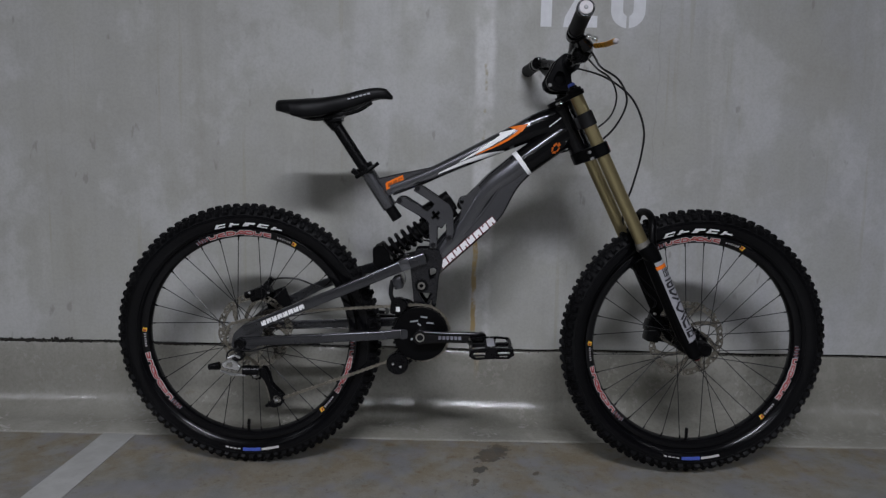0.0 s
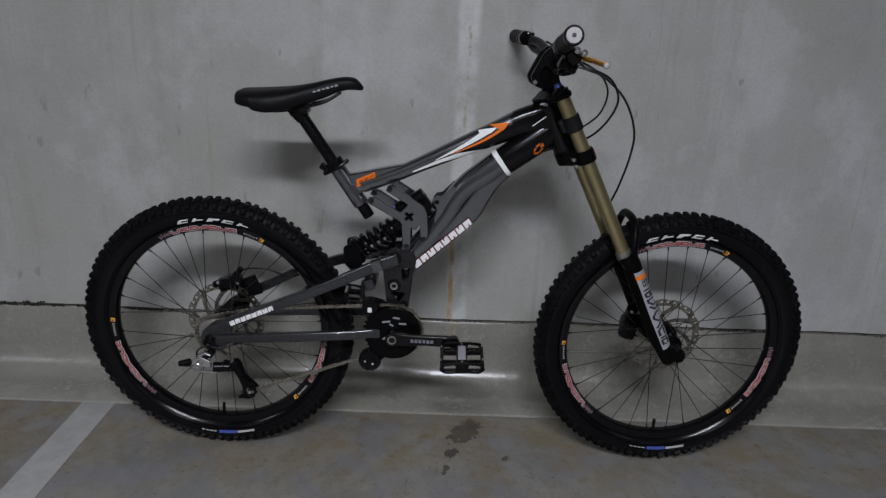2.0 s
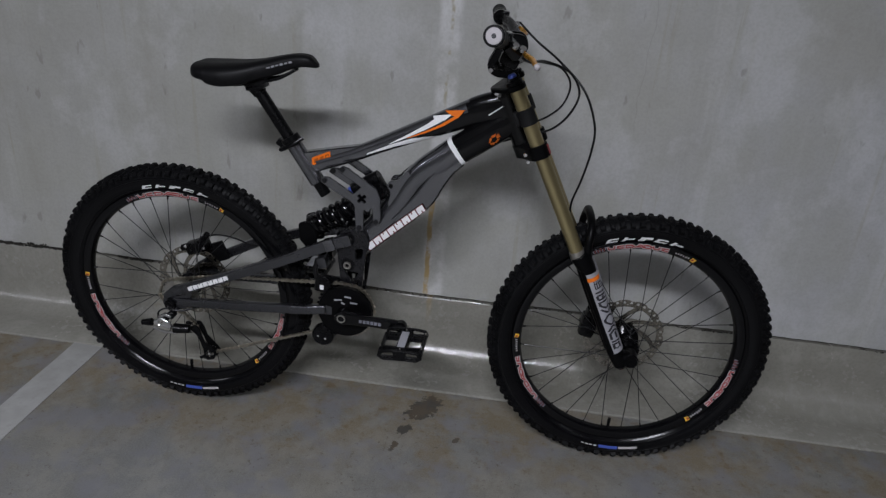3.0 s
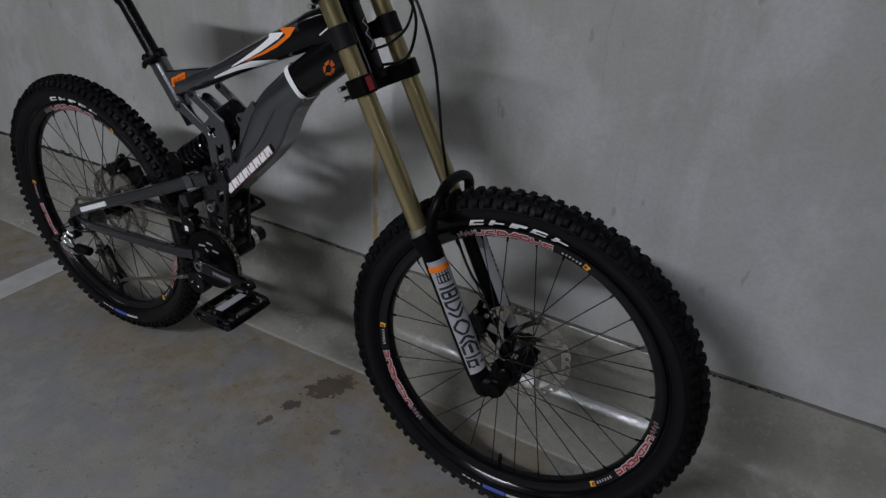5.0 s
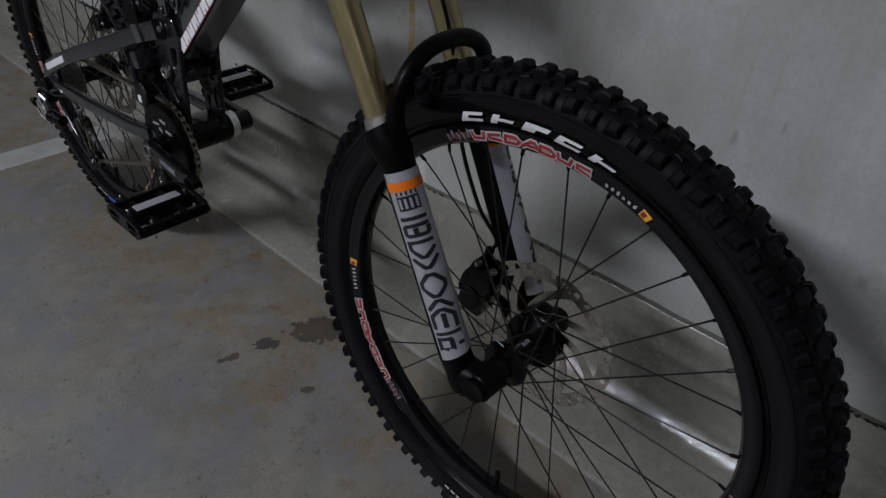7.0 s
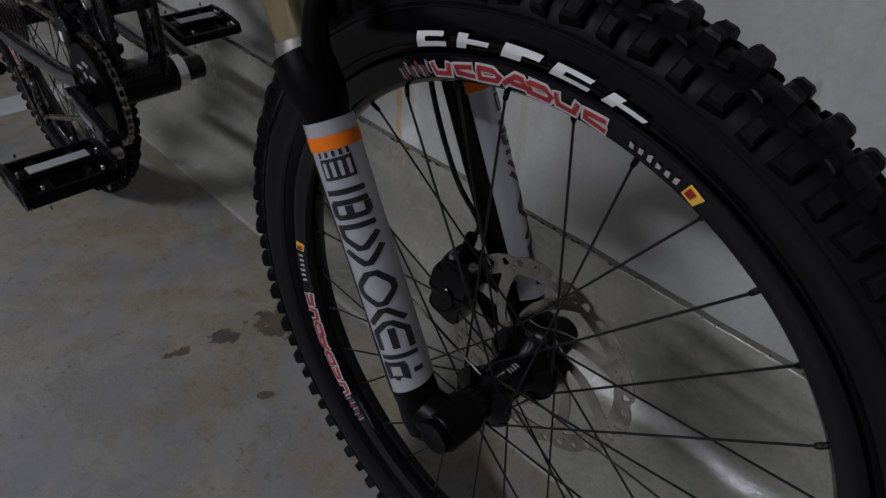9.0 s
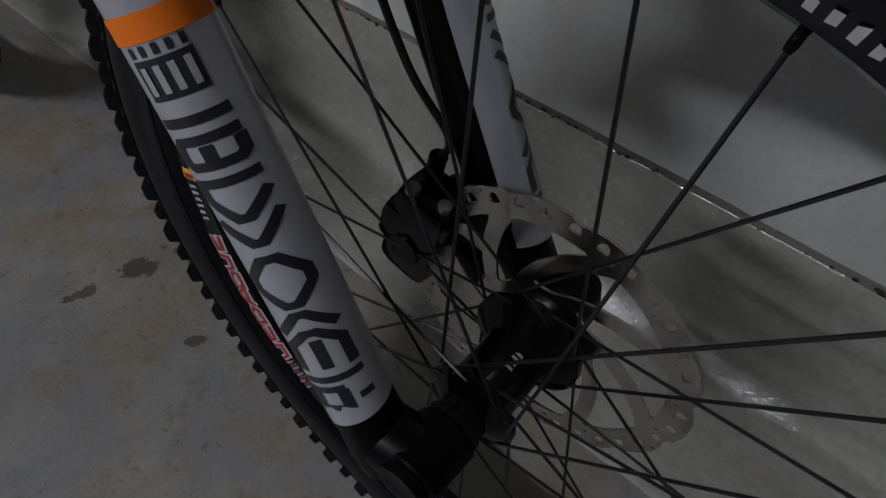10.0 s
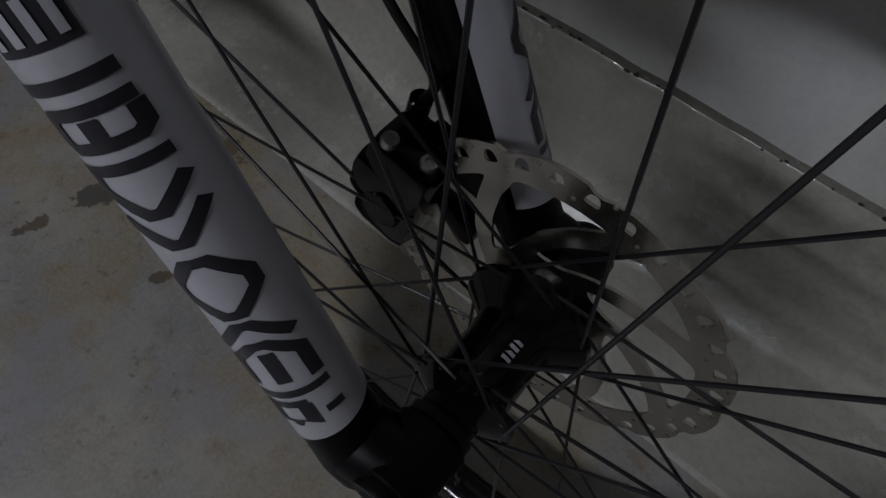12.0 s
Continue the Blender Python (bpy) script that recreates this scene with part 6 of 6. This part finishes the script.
def crank_arm(s, y0, y1, x1, z1, r0=0.0175):
    bm = bmesh.new()
    end = Vector((x1, s * y1, z1))
    pts = [Vector((BB.x, s * y0, BB.z)).lerp(end, t) for t in (0, 0.12, 0.5, 0.88, 1.0)]
    rings = []
    dd = (end - pts[0]).normalized()
    up = dd.cross(Vector((0, 1, 0))).normalized()
    sidew = dd.cross(up)
    for p, h, w in zip(pts, (0.017, 0.0165, 0.0135, 0.0145, 0.0125), (0.0085, 0.0085, 0.0072, 0.0075, 0.0070)):
        rings.append(ring_verts(bm, p, sidew, up, 1.0, 24, w, h, 4.0))
    skin(bm, rings)
    cyl(bm, Vector((BB.x, s * (y0 - 0.030), BB.z)), Vector((BB.x, s * (y0 + 0.009), BB.z)), r0, None, 28)
    cyl(bm, end - Vector((0, s * 0.0075, 0)), end + Vector((0, s * 0.0080, 0)), 0.0145, None, 24)
    arm = part("crank_arm", bm, GLOSS, bike, "glossy black crank arm")
    bm = bmesh.new()
    lathe(bm, [(0.0082, s * (y0 + 0.0070)), (0.0082, s * (y0 + 0.0118)), (0.0105, s * (y0 + 0.0118)), (0.0115, s * (y0 + 0.0070))], 28, BB, closed=True)
    part("crank_bolt", bm, STEEL, arm, "silver crank bolt")
    bm = bmesh.new()
    q = pts[0].lerp(end, 0.5)
    for k in range(6):
        c = q + dd * (-0.026 + 0.0098 * k)
        box(bm, c + Vector((0, s * 0.0078, 0)), (0.0072, 0.0016, 0.0085), Matrix.Rotation(-math.atan2(dd.z, dd.x), 4, "Y"))
    part("crank_marking", bm, SMOKE, arm, "pale marking on the crank")
    return arm


crank_arm(-1, 0.088, 0.100, 0.606, 0.381)
crank_arm(1, 0.086, 0.104, 0.304, 0.373)


def pedal(c, s, tilt):
    """A caged flat pedal on a spindle that points away from the bicycle."""
    m = Matrix.Translation(c) @ Matrix.Rotation(radians(tilt), 4, "Y")
    bm = bmesh.new()
    hx, hy, t = 0.053, 0.050, 0.0105
    for y in (-hy, hy):
        rim_loop = [(-hx, -0.004), (-hx + 0.006, 0.010), (-0.020, 0.0135), (0.020, 0.0135), (hx - 0.006, 0.010), (hx, -0.004), (hx - 0.014, -0.0135), (0.012, -0.0125), (-0.012, -0.0125), (-hx + 0.014, -0.0135)]
        cuts = [rounded([(q * (hx - 0.010), -0.002), (q * (hx - 0.013), 0.006), (q * 0.016, 0.009), (q * 0.014, -0.002)][::q], 0.002, 2) for q in (-1, 1)] + [rounded([(q * (hx - 0.018), -0.009), (q * (hx - 0.013), -0.0055), (q * 0.018, -0.0055), (q * 0.015, -0.009)][::-q], 0.0012, 2) for q in (-1, 1)]
        plate(bm, rounded(rim_loop, 0.003, 2), cuts, y - 0.0035, y + 0.0035, 0.0008, m)
    for q in (-1, 1):
        box(bm, (0, 0, 0), (0.008, 2 * hy, 0.014), m @ Matrix.Translation((q * (hx - 0.006), 0, 0.0)), 0.002)
        box(bm, (0, 0, 0), (2 * hx - 0.012, 0.008, 0.010), m @ Matrix.Translation((0, q * 0.022, 0)), 0.002)
    box(bm, (0, 0, 0), (0.026, 2 * hy - 0.004, 0.022), m, 0.005)
    pd = part("pedal", bm, BLACK, bike, "black flat pedal with metal pins")
    bm = bmesh.new()
    cyl(bm, m @ Vector((0, -s * hy, 0)), m @ Vector((0, -s * (hy + 0.020), 0)), 0.0075, None, 14)
    part("pedal_axle", bm, STEEL, pd)
    for px in (-0.048, 0.0, 0.048):
        for py in (-0.032, 0.032):
            for sz in (-1, 1):
                bm = bmesh.new()
                cyl(bm, m @ Vector((px, py if px else py * 1.35, sz * t)), m @ Vector((px, py if px else py * 1.35, sz * (t + 0.0048))), 0.0019, None, 6)
                part("pedal_pin", bm, STEEL, pd)
    bm = bmesh.new()
    box(bm, (0, 0, 0), (0.018, 0.066, 0.0016), m @ Matrix.Translation((0, 0, t + 0.0025)), 0.0004)
    part("pedal_plate", bm, SILVER, pd, "pale plate across the pedal body")
    return pd


pedal(Vector((0.626, -0.168, 0.376)), -1, -3)
pedal(Vector((0.296, 0.172, 0.374)), 1, 4)

# chain guide
bm = bmesh.new()
plate(bm, rounded([(0.385, 0.470), (0.430, 0.462), (0.475, 0.40), (0.470, 0.345), (0.425, 0.290), (0.385, 0.275), (0.375, 0.305), (0.405, 0.345), (0.405, 0.40), (0.378, 0.435)], 0.012), [], -0.046, -0.042, 0.001)
guide = part("chain_guide", bm, BLACK, bike, "black chain guide with tension roller")
bm = bmesh.new()
plate(bm, rounded([(0.376, 0.428), (0.380, 0.468), (0.408, 0.470), (0.424, 0.450), (0.408, 0.425)], 0.007), [], -0.066, -0.044, 0.003)
part("upper_slider", bm, BLACK, guide)
bm = bmesh.new()
box(bm, (0.397, -0.0668, 0.441), (0.010, 0.0014, 0.012), None, 0.0003)
part("guide_marking", bm, WHITE, guide)
bm = bmesh.new()
lathe(bm, [(0.0, -0.064), (0.010, -0.064), (0.014, -0.066), (0.026, -0.066), (0.0285, -0.063), (0.0285, -0.044), (0.0, -0.044)], 28, (0.397, 0, 0.298))
part("tension_roller", bm, BLACK, guide, "black tension roller")
for q in ((0.386, 0.298), (0.405, 0.292)):
    bm = bmesh.new()
    cyl(bm, (q[0], -0.0685, q[1]), (q[0], -0.064, q[1]), 0.0032, None, 8)
    part("roller_bolt", bm, CHROME, guide)

# chain: one closed run of links
JU, JL = Vector((0.034, -0.052, 0.262)), Vector((0.088, -0.058, 0.197))
path = [(0.0, -0.046, HUB_R.z + 0.050), (0.12, -0.047, 0.424), (0.39, -0.050, 0.446), (0.440, -0.050, BB.z + 0.0735)]
for k in range(1, 9):
    a = radians(95 - 22 * k)
    path.append((BB.x + 0.0745 * math.cos(a), -0.050, BB.z + 0.0745 * math.sin(a)))
path += [(0.420, -0.050, 0.3135), (0.397, -0.050, 0.317), (0.370, -0.051, 0.300), (0.24, -0.054, 0.250), (0.105, -0.058, 0.2), (0.088, -0.058, 0.187), (0.070, -0.058, 0.192), (0.066, -0.058, 0.212), (0.058, -0.055, 0.240), (0.052, -0.053, 0.262), (0.040, -0.052, 0.279), (0.015, -0.050, 0.300), (-0.030, -0.047, 0.309), (-0.050, -0.046, 0.345), (-0.036, -0.046, 0.388)]
pts = [Vector(p) for p in path]
pts.append(pts[0])
run = []
carry, pitch = 0.0, 0.0127
for a, b in zip(pts, pts[1:]):
    L = (b - a).length
    t = carry
    while t < L:
        run.append(a.lerp(b, t / L))
        t += pitch
    carry = t - L
bm = bmesh.new()
for k, a in enumerate(run):
    b = run[(k + 1) % len(run)]
    d = (b - a).normalized()
    rot = d.to_track_quat("X", "Y").to_matrix().to_4x4()
    mid = (a + b) / 2
    w = 0.0036 if k % 2 else 0.0023
    for s in (-1, 1):
        mm = Matrix.Translation(mid) @ rot
        h = 0.0056
        prof = rounded([(-0.0088, -h), (-0.003, -h * 0.40), (0.003, -h * 0.40), (0.0088, -h), (0.0088, h), (0.003, h * 0.40), (-0.003, h * 0.40), (-0.0088, h)], 0.003, 1)
        yy = s * w
        vs = [bm.verts.new(Matrix.Translation(mid) @ (d * x + d.cross(Vector((0, 1, 0))).normalized() * z + Vector((0, yy - 0.0006, 0)))) for x, z in prof]
        v2 = [bm.verts.new(v.co + Vector((0, 0.0012, 0))) for v in vs]
        bm.faces.new(vs)
        bm.faces.new(v2[::-1])
        for j in range(len(vs)):
            bm.faces.new((vs[j], vs[(j + 1) % len(vs)], v2[(j + 1) % len(vs)], v2[j]))
    cyl(bm, a - Vector((0, 0.0042, 0)), a + Vector((0, 0.0042, 0)), 0.0038, None, 6)
part("chain", bm, CHAIN, bike, "oily steel roller chain")

# rear derailleur
bm = bmesh.new()
cyl(bm, (0.004, -0.080, 0.318), (0.004, -0.100, 0.318), 0.0105, None, 20)
sweep(bm, [(0.004, -0.090, 0.318), (-0.012, -0.098, 0.308)], [0.010, 0.009], 12)
mech = part("rear_derailleur", bm, BLACK, bike, "silver and black rear derailleur")
bm = bmesh.new()
plate(bm, rounded([(-0.040, 0.303), (-0.018, 0.315), (0.002, 0.306), (0.012, 0.292), (0.004, 0.284), (-0.034, 0.290)], 0.005), [rounded([(-0.026, 0.302), (-0.013, 0.306), (-0.011, 0.295), (-0.024, 0.295)], 0.003, 2)], -0.110, -0.102, 0.002)
sweep(bm, [(-0.040, -0.108, 0.283), (-0.010, -0.112, 0.277), (0.022, -0.108, 0.274)], [0.0035, 0.0045, 0.0035], 10)
sweep(bm, [(-0.022, -0.106, 0.316), (-0.006, -0.104, 0.324), (0.006, -0.100, 0.316)], [0.004, 0.005, 0.004], 10)
part("mech_body", bm, CHROME, mech, "polished silver parallelogram")
bm = bmesh.new()
cyl(bm, (-0.072, -0.104, 0.291), (-0.044, -0.104, 0.296), 0.0075, 0.0105, 16)
part("barrel_adjuster", bm, BLACK, mech)
bm = bmesh.new()
cyl(bm, (0.012, -0.102, 0.284), (0.052, -0.094, 0.283), 0.0135, 0.0115, 18)
part("mech_knuckle", bm, BLACK, mech)
for y in (-0.070, -0.0465):
    bm = bmesh.new()
    plate(bm, rounded([(0.038, 0.266), (0.044, 0.279), (0.058, 0.281), (0.066, 0.268), (0.075, 0.236), (0.092, 0.219), (0.106, 0.204), (0.102, 0.184), (0.084, 0.176), (0.070, 0.180), (0.060, 0.176), (0.058, 0.184), (0.073, 0.192), (0.070, 0.214), (0.063, 0.236), (0.054, 0.254)], 0.005), [circle(0.088, 0.197, 0.0118, 18)], y - 0.0012, y + 0.0012)
    part("mech_cage", bm, BLACK, mech, "black jockey cage")
for c in (JU, JL):
    bm = bmesh.new()
    loop = []
    for k in range(44):
        a = 2 * math.pi * k / 44
        q = 0.0185 if k % 4 < 2 else 0.0150
        loop.append((c.x + q * math.cos(a), c.z + q * math.sin(a)))
    plate(bm, loop, [circle(c.x, c.z, 0.004, 10)], c.y - 0.004, c.y + 0.004)
    part("jockey_wheel", bm, BLACK, mech, "", 30)
    bm = bmesh.new()
    cyl(bm, (c.x, -0.0735, c.z), (c.x, -0.068, c.z), 0.0042, None, 10)
    part("jockey_bolt", bm, CHROME, mech)
    bm = bmesh.new()
    lathe(bm, [(0.0070, -0.0625), (0.0105, -0.0625), (0.0110, -0.0610), (0.0110, -0.0590), (0.0070, -0.0590)], 28, (c.x, 0, c.z), closed=True)
    part("bearing_shield", bm, STEEL, mech, "pale ring round the jockey wheel's bearing")
hose("derailleur_cable", [(-0.026, -0.104, 0.312), (-0.024, -0.102, 0.328), (-0.008, -0.098, 0.338), (0.006, -0.092, 0.334), (0.030, -0.086, 0.330), (0.090, -0.066, 0.340), (0.20, -0.064, 0.346)], 0.0024, bike, "black gear cable to the derailleur")
